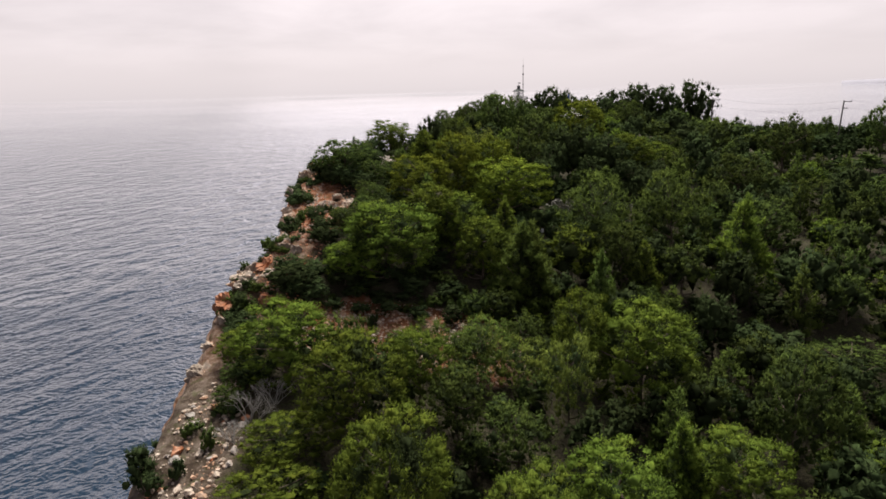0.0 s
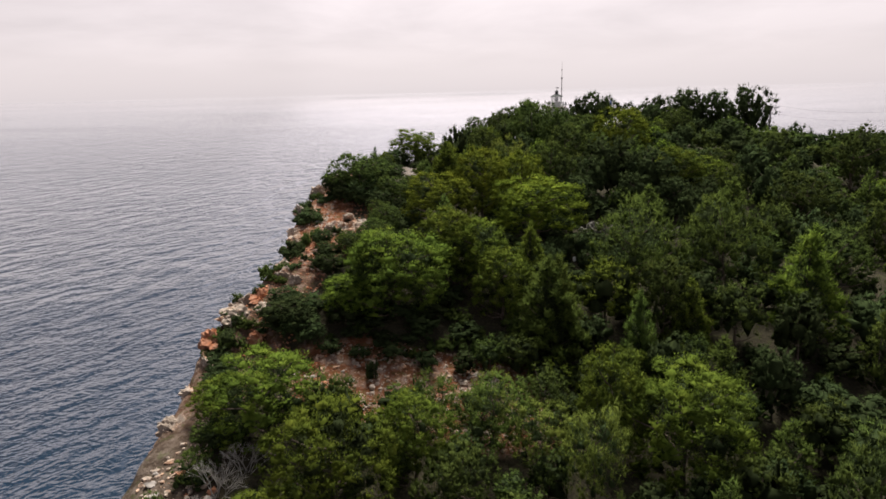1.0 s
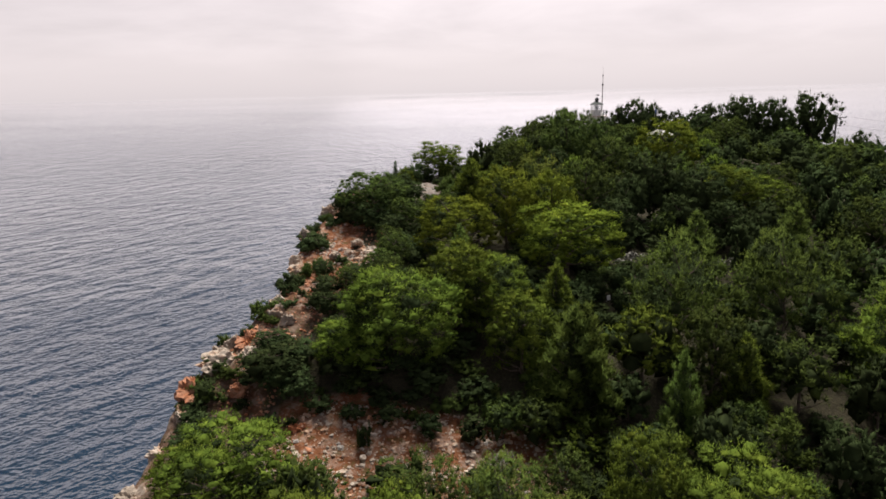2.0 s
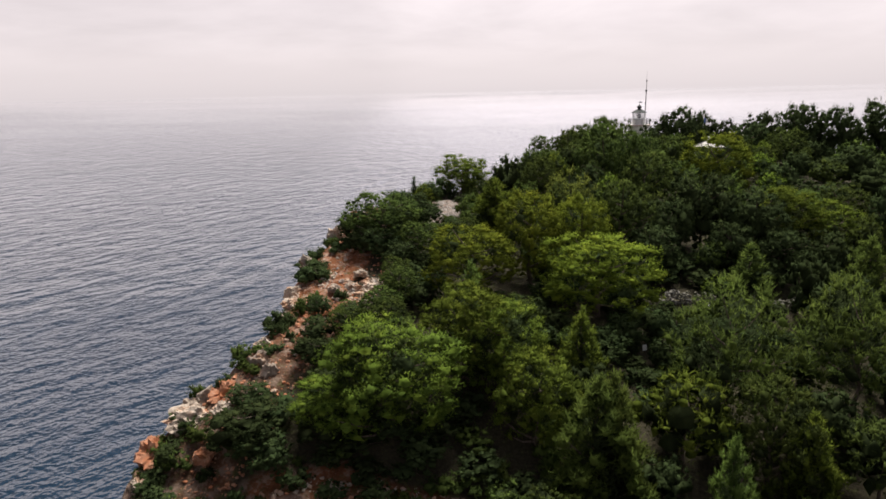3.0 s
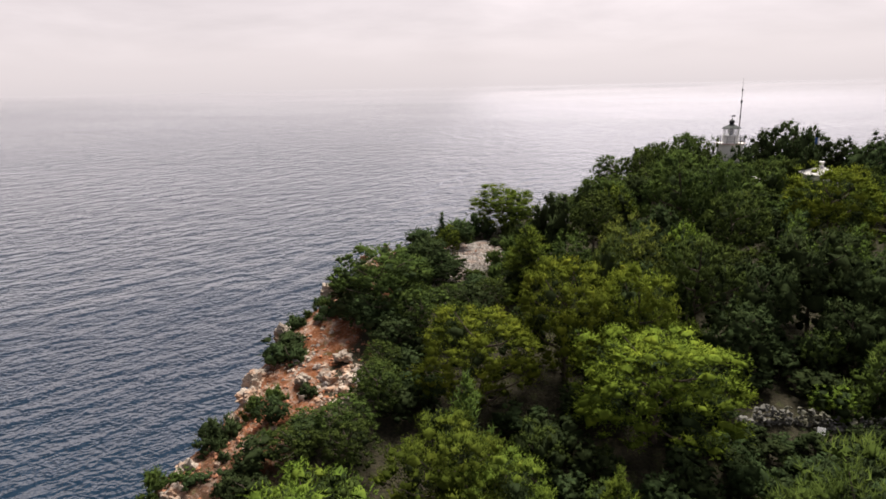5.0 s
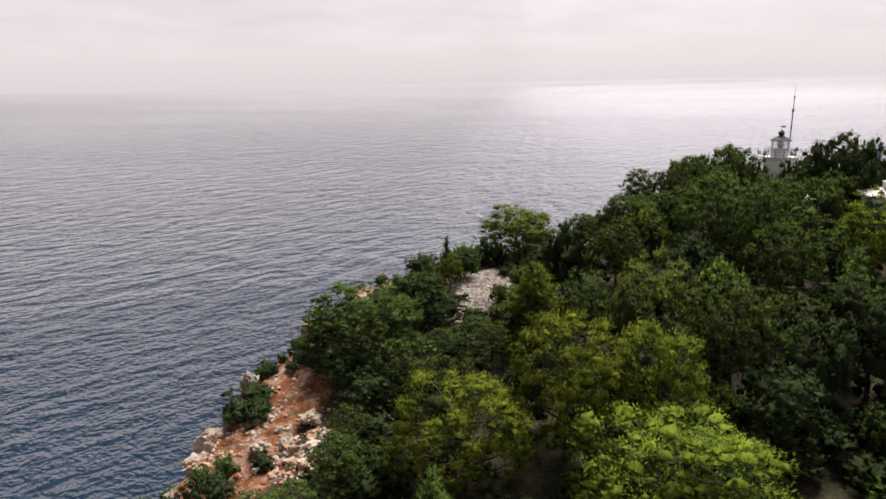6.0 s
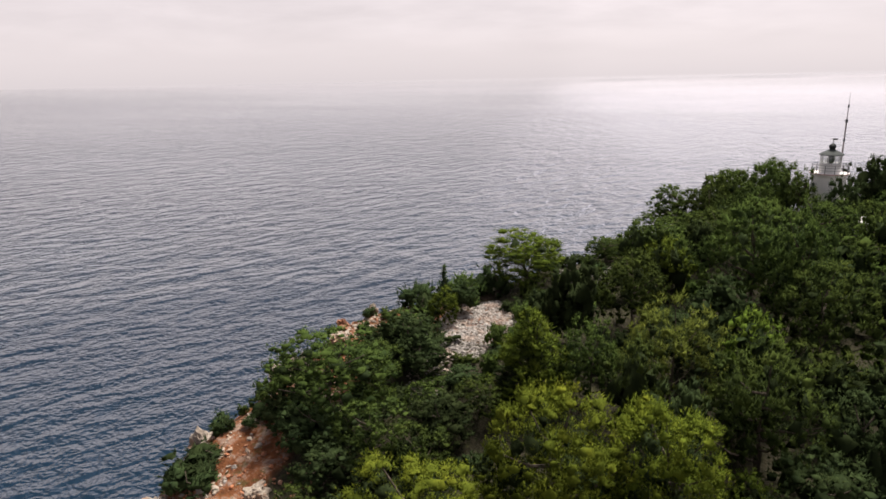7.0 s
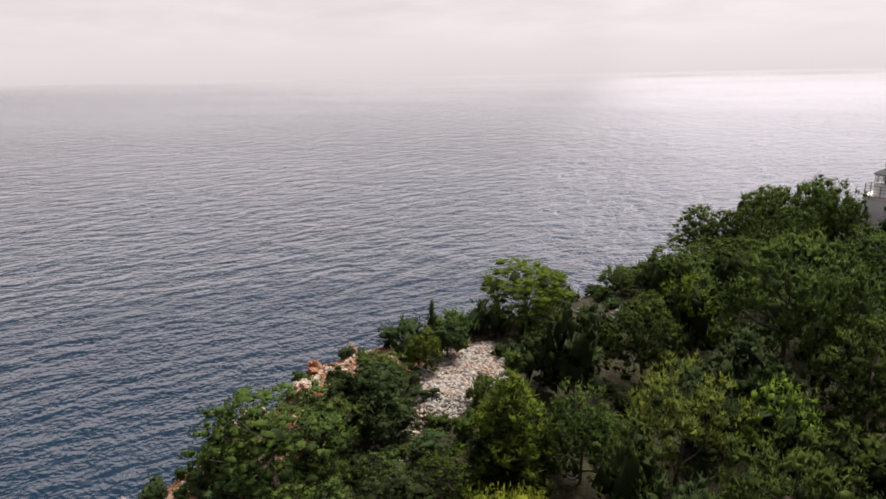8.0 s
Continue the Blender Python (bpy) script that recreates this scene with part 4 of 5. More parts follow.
def free_spot(x, y, rad, gap):
    for cx, cy, a, b in OPEN:
        if ((x - cx) / (a + rad * 0.5)) ** 2 + ((y - cy) / (b + rad * 0.5)) ** 2 < 1:
            return False
    return all((x - px) ** 2 + (y - py) ** 2 > (gap * (rad + pr)) ** 2 for px, py, pr in PLANTED)


def wood(n, xr, yr, keys, tall, wide, gap=0.72, rim=7.0, joined=None):
    """Fill the gaps; spots on the list joined are left for one mesh."""
    made = 0
    for _ in range(n * 14):
        if made >= n:
            break
        x, y = rf.uniform(*xr), rf.uniform(*yr)
        w = rf.uniform(*wide)
        if x > 0.74 * max(y, 30) + 14 + max(0, 30 - y) * 0.3 or x - edge_x(y) < rim or not free_spot(x, y, w / 2, gap):
            continue
        if keys[0] != "shrub" and any(((x - cx) / (a + w * 0.4)) ** 2 + ((y - cy) / (d + w * 0.4)) ** 2 < 1 for cx, cy, a, d in LOW):
            continue
        top = land_z(x, y) + rf.uniform(*tall)
        if joined is not None and (x > 64 or y < 28):
            joined.append((x, y, top, w))
            PLANTED.append((x, y, w / 2))
        else:
            plant(rf.choice(keys), x, y, top, w)
        made += 1


def join_wood(name, label, spots, key):
    """Far trees that nobody could count, as one mesh."""
    r = random.Random(5)
    parts = []
    for trunk, crown, h, w in TREES[key]:
        row = []
        for me in (trunk, crown):
            co = np.empty(len(me.vertices) * 3, np.float32)
            me.vertices.foreach_get("co", co)
            me.calc_loop_triangles()
            tri = np.empty(len(me.loop_triangles) * 3, np.int32)
            me.loop_triangles.foreach_get("vertices", tri)
            mi = np.zeros(len(me.loop_triangles), np.int32)
            me.loop_triangles.foreach_get("material_index", mi)
            row.append((co.reshape(-1, 3), tri.reshape(-1, 3), mi))
        parts.append((row, h, w))
    vs, fs, ms, n = [], [], [], 0
    for x, y, top, wd in spots:
        k = r.randrange(len(parts))
        row, h, w = parts[k]
        z = land_z(x, y) - 0.4
        a = r.uniform(0, 2 * math.pi)
        turn = np.array(((math.cos(a), math.sin(a), 0), (-math.sin(a), math.cos(a), 0), (0, 0, 1)))
        for j, (co, tri, mi) in enumerate(row):
            vs.append((co * np.array((wd / w, wd / w, (top - z) / h))) @ turn + np.array((x, y, z)))
            fs.append(tri + n)
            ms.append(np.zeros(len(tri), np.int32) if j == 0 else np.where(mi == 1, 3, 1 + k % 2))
            n += len(co)
    me = bpy.data.meshes.new(name)
    me.from_pydata(np.concatenate(vs).tolist(), [], np.concatenate(fs).tolist())
    for mt in (bark, leaf_mid, leaf_dark, leaf_shade):
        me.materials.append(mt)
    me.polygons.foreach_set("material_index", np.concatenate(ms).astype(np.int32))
    me.update()
    return tagged(new(name, me), label, "wood", kind="stuff")


wood(50, (-13, 46), (30, 68), ("pine_mid", "dark_mid", "cone_mid"), (4.6, 7.2), (4.8, 7.4), 0.70, 6.0)
wood(95, (-9, 66), (62, 114), ("pine_mid", "cone_mid", "pine_mid", "dark_mid"), (5.0, 8.2), (4.6, 7.0), 0.74, 8.0)
wood(100, (-8, 40), (112, 162), ("far", "pine_mid", "far"), (4.0, 6.4), (3.6, 5.8), 0.70, 3.5)
FAR_SPOTS = []
wood(170, (36, 160), (80, 190), ("far",), (3.8, 6.4), (4.6, 7.6), 0.70, joined=FAR_SPOTS)
ro = random.Random(17)
OUTER = []
for _ in range(520):
    x, y = ro.uniform(-4, 120), ro.uniform(-50, 110)
    if (y > 26 and x < 0.74 * y + 8) or x - edge_x(y) < 6 or any((x - a) ** 2 + (y - d) ** 2 < 20 for a, d, _, _ in OUTER):
        continue
    OUTER.append((x, y, land_z(x, y) + ro.uniform(5.0, 7.5), ro.uniform(5.5, 8.0)))
join_wood("pine_wood", "closed green pine wood on the slopes of the headland", FAR_SPOTS, "outer")
join_wood("pine_wood", "thick green pine wood running inland along the slope", OUTER, "outer")
wood(110, (-8, 44), (36, 112), ("dark_mid", "dark_mid", "pine_mid"), (2.4, 4.6), (3.0, 4.6), 0.52, 6.0)
wood(32, (-23, -11), (58, 100), ("shrub",), (0.5, 1.3), (1.0, 2.4), 0.55, 0.4)
wood(46, (-18, 5), (107, 150), ("shrub",), (1.0, 2.6), (2.2, 4.2), 0.5, 0.5)
# low trees added to darken ground that lies in the pines' shade
for x, y, top, w in ((9.0, 77.4, 135.2, 3.8), (14.6, 77.2, 133.8, 3.0), (14.2, 85.4, 135.0, 2.6), (11.0, 76.4, 133.0, 2.4), (13.6, 77.4, 133.0, 2.4), (12.3, 74.6, 132.8, 2.8), (13.0, 80.6, 133.4, 1.8), (11.2, 80.2, 133.6, 2.0), (16.6, 86.2, 134.0, 2.4), (20.2, 87.0, 134.0, 2.6), (18.2, 86.4, 134.6, 2.8), (13.4, 81.2, 134.6, 3.0), (16.6, 78.4, 134.2, 3.6), (10.6, 78.8, 134.6, 2.6), (19.0, 84.0, 134.4, 3.6), (21.6, 88.2, 134.6, 3.0), (12.4, 87.4, 135.4, 3.0), (9.8, 84.0, 135.4, 3.4), (13.2, 83.0, 134.4, 2.6), (9.4, 86.2, 136.0, 4.0), (15.0, 84.6, 134.6, 3.2), (17.0, 82.6, 134.6, 3.8), (20.8, 85.2, 134.8, 4.2), (21.4, 81.4, 134.6, 4.8), (23.8, 87.4, 134.8, 3.8), (11.0, 90.0, 136.8, 4.0), (15.4, 80.4, 134.2, 3.4), (10.0, 81.4, 134.8, 3.0), (14.8, 92.0, 136.4, 4.0), (19.4, 93.0, 136.2, 4.4), (24.2, 94.0, 136.0, 4.4)):
    plant("dark_mid", x, y, top, w)
wood(60, (8, 28), (70, 90), ("shrub",), (0.6, 1.7), (1.8, 3.2), 0.42, 5.0)
wood(70, (-14, 40), (34, 125), ("shrub",), (0.9, 2.4), (1.8, 3.6), 0.5, 1.6)

# ---- lighthouse ----


def build_lighthouse(x, y):
    z = land_z(x, y)
    base = 140.6
    t = thing("lighthouse", (x, y, base), "round whitewashed lighthouse with dark green lantern roof among pines", "lighthouse")
    G = 147.45 - base
    part("tower", lathe(bmesh.new(), [(2.15, -1.5), (2.12, 0.2), (2.0, 2.0), (1.80, G - 0.55), (1.80, G - 0.42)], 40), whitewash, t, smooth=False)
    cor = part("gallery", lathe(bmesh.new(), [(1.80, G - 0.42), (1.92, G - 0.36), (2.0, G - 0.18), (2.04, G - 0.16), (2.04, G), (1.2, G + 0.005)], 40), whitewash, t)
    part("gallery_edge", lathe(bmesh.new(), [(2.042, G - 0.10), (2.075, G - 0.08), (2.075, G + 0.03), (2.042, G + 0.04)], 40, cap=False), terracotta_trim, cor, "faded pink painted band")
    n = 12
    rail = part("railing", (lambda b: (lathe(b, [(1.90, G + 0.98), (1.93, G + 1.0), (1.90, G + 1.03), (1.87, G + 1.0), (1.90, G + 0.98)], 40, cap=False), b)[1])(bmesh.new()), black_iron, t)
    for zz in (0.38, 0.70):
        part("rail", lathe(bmesh.new(), [(1.90, G + zz), (1.92, G + zz + 0.02), (1.90, G + zz + 0.04), (1.88, G + zz + 0.02), (1.90, G + zz)], 40, cap=False), black_iron, rail)
    for i in range(n):
        a = 2 * math.pi * i / n + 0.2
        b = bmesh.new()
        tube(b, (1.90 * math.cos(a), 1.90 * math.sin(a), G - 0.02), (1.90 * math.cos(a), 1.90 * math.sin(a), G + 1.02), 0.035, seg=6)
        part("post", b, black_iron, rail)
    wall = part("lantern_wall", lathe(bmesh.new(), [(1.10, G), (1.14, G + 0.02), (1.12, G + 1.0), (1.17, G + 1.03), (1.17, G + 1.10), (1.05, G + 1.11)], 32), white_paint, t)
    L0, L1 = G + 1.11, G + 2.08
    k = 10
    for i in range(k):
        a0, a1 = 2 * math.pi * i / k, 2 * math.pi * (i + 1) / k
        b = bmesh.new()
        tube(b, (1.09 * math.cos(a0), 1.09 * math.sin(a0), L0 - 0.02), (1.09 * math.cos(a0), 1.09 * math.sin(a0), L1 + 0.02), 0.035, seg=6)
        part("glazing_bar", b, white_paint, t)
        b = bmesh.new()
        vs = [b.verts.new((rr * math.cos(aa), rr * math.sin(aa), zz)) for rr in (1.07, 1.085) for aa, zz in ((a0 + 0.03, L0), (a1 - 0.03, L0), (a1 - 0.03, L1), (a0 + 0.03, L1))]
        for q in ((0, 1, 2, 3), (7, 6, 5, 4), (0, 4, 5, 1), (1, 5, 6, 2), (2, 6, 7, 3), (3, 7, 4, 0)):
            b.faces.new([vs[j] for j in q])
        part("pane", b, glass, t).visible_shadow = False
    lens = part("lens", lathe(bmesh.new(), [(0.10, L0 - 0.9), (0.12, L0), (0.30, L0 + 0.12), (0.38, L0 + 0.36), (0.38, L0 + 0.60), (0.28, L0 + 0.82), (0.08, L0 + 0.9)], 20), window_dark, t, "dark lamp apparatus")
    roof = part("lantern_roof", lathe(bmesh.new(), [(1.10, L1), (1.30, L1 + 0.01), (1.32, L1 + 0.08), (1.05, L1 + 0.26), (0.62, L1 + 0.48), (0.34, L1 + 0.62), (0.28, L1 + 0.72)], 32), green_copper, t, "dark green conical metal roof")
    part("vent_ball", lathe(bmesh.new(), [(0.24, L1 + 0.70), (0.34, L1 + 0.80), (0.40, L1 + 0.98), (0.34, L1 + 1.16), (0.20, L1 + 1.26), (0.12, L1 + 1.34), (0.03, L1 + 1.42)], 20), black_iron, roof)
    b = bmesh.new()
    tube(b, (0, 0, L1 + 1.38), (0, 0, L1 + 1.95), 0.025)
    box(b, (-0.05, -0.012, L1 + 1.72), (0.42, 0.012, L1 + 1.92))
    tube(b, (-0.32, 0, L1 + 1.82), (-0.04, 0, L1 + 1.82), 0.03)
    part("weather_vane", b, black_iron, roof)
    for a, zz in ((-2.55, G - 1.5), (0.9, G - 3.2)):
        b = bmesh.new()
        box(b, (-0.06, -0.17, -0.36), (0.07, 0.17, 0.36), 0.015)
        w = part("window", b, window_dark, t, "narrow dark tower window")
        rr = 1.80 + (G - zz) * 0.045
        w.matrix_basis = pose(rr * math.cos(a), rr * math.sin(a), zz, 0, 0, math.degrees(a))
    return t


build_lighthouse(16.85, 148.0)


def build_mast(x, y):
    t = thing("antenna_mast", (x, y, 141.0), "tall thin steel antenna mast with stepped sections", "antenna mast")
    for name, z0, z1, r0, r1 in (("mast_foot", -1, 6.0, 0.11, 0.10), ("mast_section", 6.0, 12.3, 0.085, 0.075), ("mast_section", 12.3, 14.0, 0.05, 0.045), ("whip", 14.0, 15.7, 0.025, 0.012)):
        b = bmesh.new()
        tube(b, (0, 0, z0), (0, 0, z1), r0, r1, 10)
        part(name, b, mast_metal, t)
    for zz, rr in ((12.3, 0.15), (10.1, 0.11), (14.0, 0.09)):
        part("collar", lathe(bmesh.new(), [(rr * 0.7, zz - 0.2), (rr, zz - 0.12), (rr, zz + 0.12), (rr * 0.6, zz + 0.2)], 12), black_iron, t)
    return t


build_mast(18.1, 150.2)


def build_house(x, y, w, d, walls, ridge, rot, name, label):
    z = land_z(x, y)
    t = thing(name, (x, y, z, 0, 0, rot), label, "house")
    h = walls - z
    b = bmesh.new()
    box(b, (-w / 2, -d / 2, -1.5), (w / 2, d / 2, h), 0.03)
    part("wall", b, whitewash, t)
    b = bmesh.new()
    o = 0.3
    lo = [b.verts.new(p) for p in ((-w / 2 - o, -d / 2 - o, h), (w / 2 + o, -d / 2 - o, h), (w / 2 + o, d / 2 + o, h), (-w / 2 - o, d / 2 + o, h))]
    mid = [b.verts.new((v.co.x, v.co.y, h + 0.14)) for v in lo]
    k = max(0.0, w / 2 - d / 2)
    top = [b.verts.new((-k - 0.05, 0, ridge - z)), b.verts.new((k + 0.05, 0, ridge - z))]
    b.faces.new(lo[::-1])
    for i in range(4):
        b.faces.new((lo[i], lo[(i + 1) % 4], mid[(i + 1) % 4], mid[i]))
    b.faces.new((mid[0], mid[1], top[1], top[0]))
    b.faces.new((mid[1], mid[2], top[1]))
    b.faces.new((mid[2], mid[3], top[0], top[1]))
    b.faces.new((mid[3], mid[0], top[0]))
    roof = part("roof", b, roof_pale, t)
    b = bmesh.new()
    box(b, (-0.22, -0.22, ridge - z - 0.35), (0.22, 0.22, ridge - z + 0.5), 0.03)
    box(b, (-0.28, -0.28, ridge - z + 0.5), (0.28, 0.28, ridge - z + 0.6), 0.02)
    part("chimney", b, whitewash, roof)
    for sx in (-0.28, 0.28):
        b = bmesh.new()
        box(b, (sx * w - 0.4, -d / 2 - 0.03, h - 1.7), (sx * w + 0.4, -d / 2 + 0.06, h - 0.6), 0.01)
        part("window", b, window_dark, t)
    return t


plant("dark_mid", 25.8, 135.4, 145.0, 4.6)
plant("dark_mid", 30.2, 134.8, 144.8, 4.8)
build_house(27.3, 139.2, 3.5, 3.4, 144.2, 145.3, 8, "keepers_house", "low white keeper's house with pale hipped roof and chimney")
build_house(19.6, 146.6, 3.6, 3.2, 142.2, 142.9, 0, "outbuilding", "small white outbuilding beside the lighthouse tower")



def build_flagpole(x, y, top):
    z = land_z(x, y)
    t = thing("flagpole", (x, y, z), "slim white flagpole with a small blue and white flag", "flagpole")
    b = bmesh.new()
    tube(b, (0, 0, -0.4), (0, 0, top - z), 0.035, 0.025, 8)
    part("pole", b, white_paint, t)
    cloth = []
    for k, (lo, hi) in enumerate(((0.0, 0.5), (0.5, 1.0))):
        b = bmesh.new()
        rows = []
        for i in range(9):
            s = lo + (hi - lo) * i / 8
            sway = 0.10 * math.sin(s * 7.0)
            rows.append([b.verts.new((0.05 + 0.55 * s, sway + d, top - z - 0.08 - h - 0.25 * s)) for d in (0.0, 0.012) for h in (0.0, 0.85)])
        for p, q in zip(rows, rows[1:]):
            b.faces.new((p[0], q[0], q[1], p[1]))
            b.faces.new((p[3], q[3], q[2], p[2]))
            b.faces.new((p[0], p[2], q[2], q[0]))
            b.faces.new((p[1], q[1], q[3], p[3]))
        part("flag", b, flag_blue if k == 0 else white_paint, t, "blue flag cloth" if k == 0 else "white flag cloth")
    return t


build_flagpole(27.0, 143.5, 148.8)

# ---- far shore ----


def build_far_hills():
    """A low range far across the water; the haze of distance is put into its pale colour."""
    verts, faces = [], []
    n = 60
    for i in range(n + 1):
        a = radians(31.3 + 24 * i / n)
        k = i / n
        top = 152 + 22 * math.sin(math.pi * min(1, k * 1.15)) ** 0.7 * (0.7 + 0.5 * fbm((k * 6, 2, 1), 3))
        for r_, z in ((4560, 120), (4590, top), (4640, 120)):
            verts.append((r_ * math.sin(a), 60 + r_ * math.cos(a), z))
    for i in range(n):
        for j in (0, 1):
            q = 3 * i + j
            faces.append((q, q + 3, q + 4, q + 1))
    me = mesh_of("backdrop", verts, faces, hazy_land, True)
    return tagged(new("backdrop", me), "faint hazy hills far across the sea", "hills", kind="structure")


build_far_hills()

# ---- power line ----


def build_pole(x, y, top, lean=0.0):
    z = land_z(x, y)
    h = top - z
    t = thing("power_pole", (x, y, z, 0, lean, 0), "dark wooden power pole with a short crossarm", "power pole", "power line")
    b = bmesh.new()
    tube(b, (0, 0, -0.8), (0, 0, h), 0.17, 0.12, 10)
    part("pole", b, pole_wood, t)
    for zz, ln in ((h - 0.18, 1.5), (h - 1.5, 0.8)):
        b = bmesh.new()
        box(b, (0.0, -0.16, zz - 0.06), (ln, -0.06, zz + 0.06), 0.01)
        part("crossarm", b, pole_wood, t)
        part("insulator", lathe(bmesh.new(), [(0.03, zz + 0.06), (0.07, zz + 0.10), (0.05, zz + 0.18), (0.07, zz + 0.22), (0.02, zz + 0.28)], 10, (ln - 0.1, -0.11, 0)), window_dark, t)
    return t


POLES = ((56.1, 137.7, 147.0), (76.6, 127.4, 146.4), (104.0, 116.0, 145.0))
for x, y, top in POLES:
    build_pole(x, y, top, 3.0 if x == 76.6 else 0.0)


def build_wire(p, q, sag):
    b = bmesh.new()
    pts = []
    for i in range(25):
        k = i / 24
        v = Vector(p).lerp(Vector(q), k)
        v.z -= sag * 4 * k * (1 - k)
        pts.append(v)
    for a, c in zip(pts, pts[1:]):
        tube(b, a, c, 0.015, seg=4)
    me = bpy.data.meshes.new("power_cable")
    b.to_mesh(me)
    b.free()
    me.materials.append(wire_mat)
    return tagged(new("power_cable", me), "thin grey cable slung between power poles", "cable", "power line")


for (x0, y0, t0), (x1, y1, t1) in zip(POLES, POLES[1:]):
    build_wire((x0 + 1.4, y0 - 0.1, t0 + 0.08), (x1 + 1.4, y1 - 0.1, t1 + 0.05), 1.0)
    build_wire((x0 + 0.7, y0 - 0.1, t0 - 1.3), (x1 + 0.7, y1 - 0.1, t1 - 1.3), 1.1)

# ---- rocks ----


def rock_mesh(name, seed, material, sub, rough=0.38, squash=0.7, sharp=1.1, cut=0.55):
    """A broken limestone block: flats cut off a lumpy ball."""
    r = random.Random(seed)
    b = bmesh.new()
    bmesh.ops.create_icosphere(b, subdivisions=sub, radius=1.0)
    cuts = []
    for _ in range(9):
        v = Vector((r.gauss(0, 1), r.gauss(0, 1), r.gauss(0, 1))).normalized()
        cuts.append((v, r.uniform(cut, cut + 0.3)))
    for v in b.verts:
        p = v.co.copy()
        for c, k in cuts:
            over = p.dot(c) - k
            if over > 0:
                p -= c * over
        n = fbm(p * sharp + Vector((seed * 3.7, 0, 0)), 4, 2.2, 0.55)
        p *= 1 + rough * n
        if sub > 3:
            p *= 1 + 0.34 * abs(noise.noise(p * 3.3 + Vector((0, seed * 1.9, 0)))) + 0.13 * noise.noise(p * 8.0)
            p.z += 0.03 * math.sin(p.z * 11 + 3 * noise.noise(p * 1.3))
        p.z *= squash
        v.co = p
    me = bpy.data.meshes.new(name)
    b.to_mesh(me)
    b.free()
    me.materials.append(material)
    return me


OUTCROPS = [rock_mesh("rock_outcrop", 31 + i, red_stone if i == 4 else limestone, 4, 0.42, 0.8, 1.5) for i in range(6)]
for i, (x, y, z, s) in enumerate(((-21.8, 56.6, 127.0, 1.8), (-22.0, 59.6, 128.3, 2.0), (-21.8, 52.4, 126.0, 2.0), (-20.8, 64.4, 131.0, 2.4), (-19.2, 66.2, 132.2, 1.7),
                                   (-18.6, 71.4, 133.6, 1.4), (-19.6, 85.6, 136.4, 1.1), (-20.6, 93.4, 138.2, 1.7), (-20.2, 95.2, 138.4, 1.4), (-19.4, 79.2, 135.0, 1.4),
                                   (-22.2, 61.6, 129.6, 2.0), (-17.8, 69.2, 133.6, 1.2), (-20.4, 47.6, 124.6, 1.6), (-13.8, 80.8, 136.0, 1.2), (-14.6, 81.5, 136.1, 0.9), (-19.0, 98.6, 139.6, 1.0), (-20.9, 102.2, 138.9, 1.1), (-20.2, 105.4, 139.2, 0.9), (-14.2, 83.6, 136.9, 1.0), (-20.0, 80.4, 135.6, 1.2), (-18.8, 88.4, 137.6, 0.9), (-15.8, 80.2, 136.4, 0.8), (-12.6, 58.6, 128.7, 0.8), (-8.8, 60.2, 129.0, 0.9), (-16.4, 66.2, 132.6, 0.8), (-20.6, 66.0, 132.0, 1.5), (-21.4, 65.2, 131.4, 1.3), (-18.6, 64.6, 131.8, 1.2), (-18.0, 61.0, 130.4, 1.1), (-20.8, 85.8, 136.8, 1.3), (-20.2, 81.4, 135.6, 1.0), (-18.4, 75.8, 135.0, 0.9), (-16.4, 68.0, 133.6, 0.9))):
    ob = new("rock_outcrop", OUTCROPS[i % 6])
    ob.matrix_basis = pose(x, y, z, 0, 0, i * 67) @ Matrix.Diagonal((s * 0.72, s * 0.62, s * (0.60 + 0.1 * (i % 3)), 1))
    tagged(ob, "weathered orange-stained limestone outcrop on the cliff edge", "rock", "outcrops along the cliff edge")


def drystone_wall(name, label, pts, height, thick, seed):
    """A dry-laid wall of rough blocks along a line."""
    r = random.Random(seed)
    x0, y0 = pts[0]
    t = thing(name, (x0, y0, land_z(x0, y0)), label, "stone wall")
    org = Vector((x0, y0, land_z(x0, y0)))
    blocks = [rock_mesh("stone", 200 + seed + i, wall_stone, 2, 0.35, 0.8, 1.6, 0.42) for i in range(4)]
    for (ax, ay), (bx, by) in zip(pts, pts[1:]):
        ln = math.hypot(bx - ax, by - ay)
        steps = max(1, int(ln / 0.32))
        for i in range(steps):
            k = (i + 0.5) / steps
            x, y = ax + (bx - ax) * k, ay + (by - ay) * k
            top = height * r.uniform(0.6, 1.1)
            zz = 0.05
            while zz < top:
                s = r.uniform(0.12, 0.25)
                ob = new("stone", blocks[r.randrange(4)])
                ob.parent = t
                px, py = x + r.gauss(0, 0.09), y + r.uniform(-thick, thick) * 0.5
                ob.matrix_basis = Matrix.Translation(Vector((px, py, land_z(x, y) + zz)) - org) @ pose(0, 0, 0, r.gauss(0, 12), r.gauss(0, 12), r.uniform(0, 360)) @ Matrix.Diagonal((s * 1.3, s, s, 1))
                zz += s * 0.95
    return t


drystone_wall("terrace_wall", "tumbled grey dry-stone terrace wall under the pines", [(13.6, 86.8), (15.4, 87.8), (17.2, 89.0), (19.2, 89.6), (21.2, 90.0), (23.4, 90.8), (25.4, 91.2), (27.6, 92.4)], 1.25, 0.7, 5)
drystone_wall("ruined_wall", "low curved dry-stone ruin overgrown with grass", [(-7.6, 119.2), (-6.8, 118.2), (-5.4, 117.8), (-4.0, 118.1), (-3.0, 119.0), (-2.6, 120.2)], 1.5, 0.5, 6)


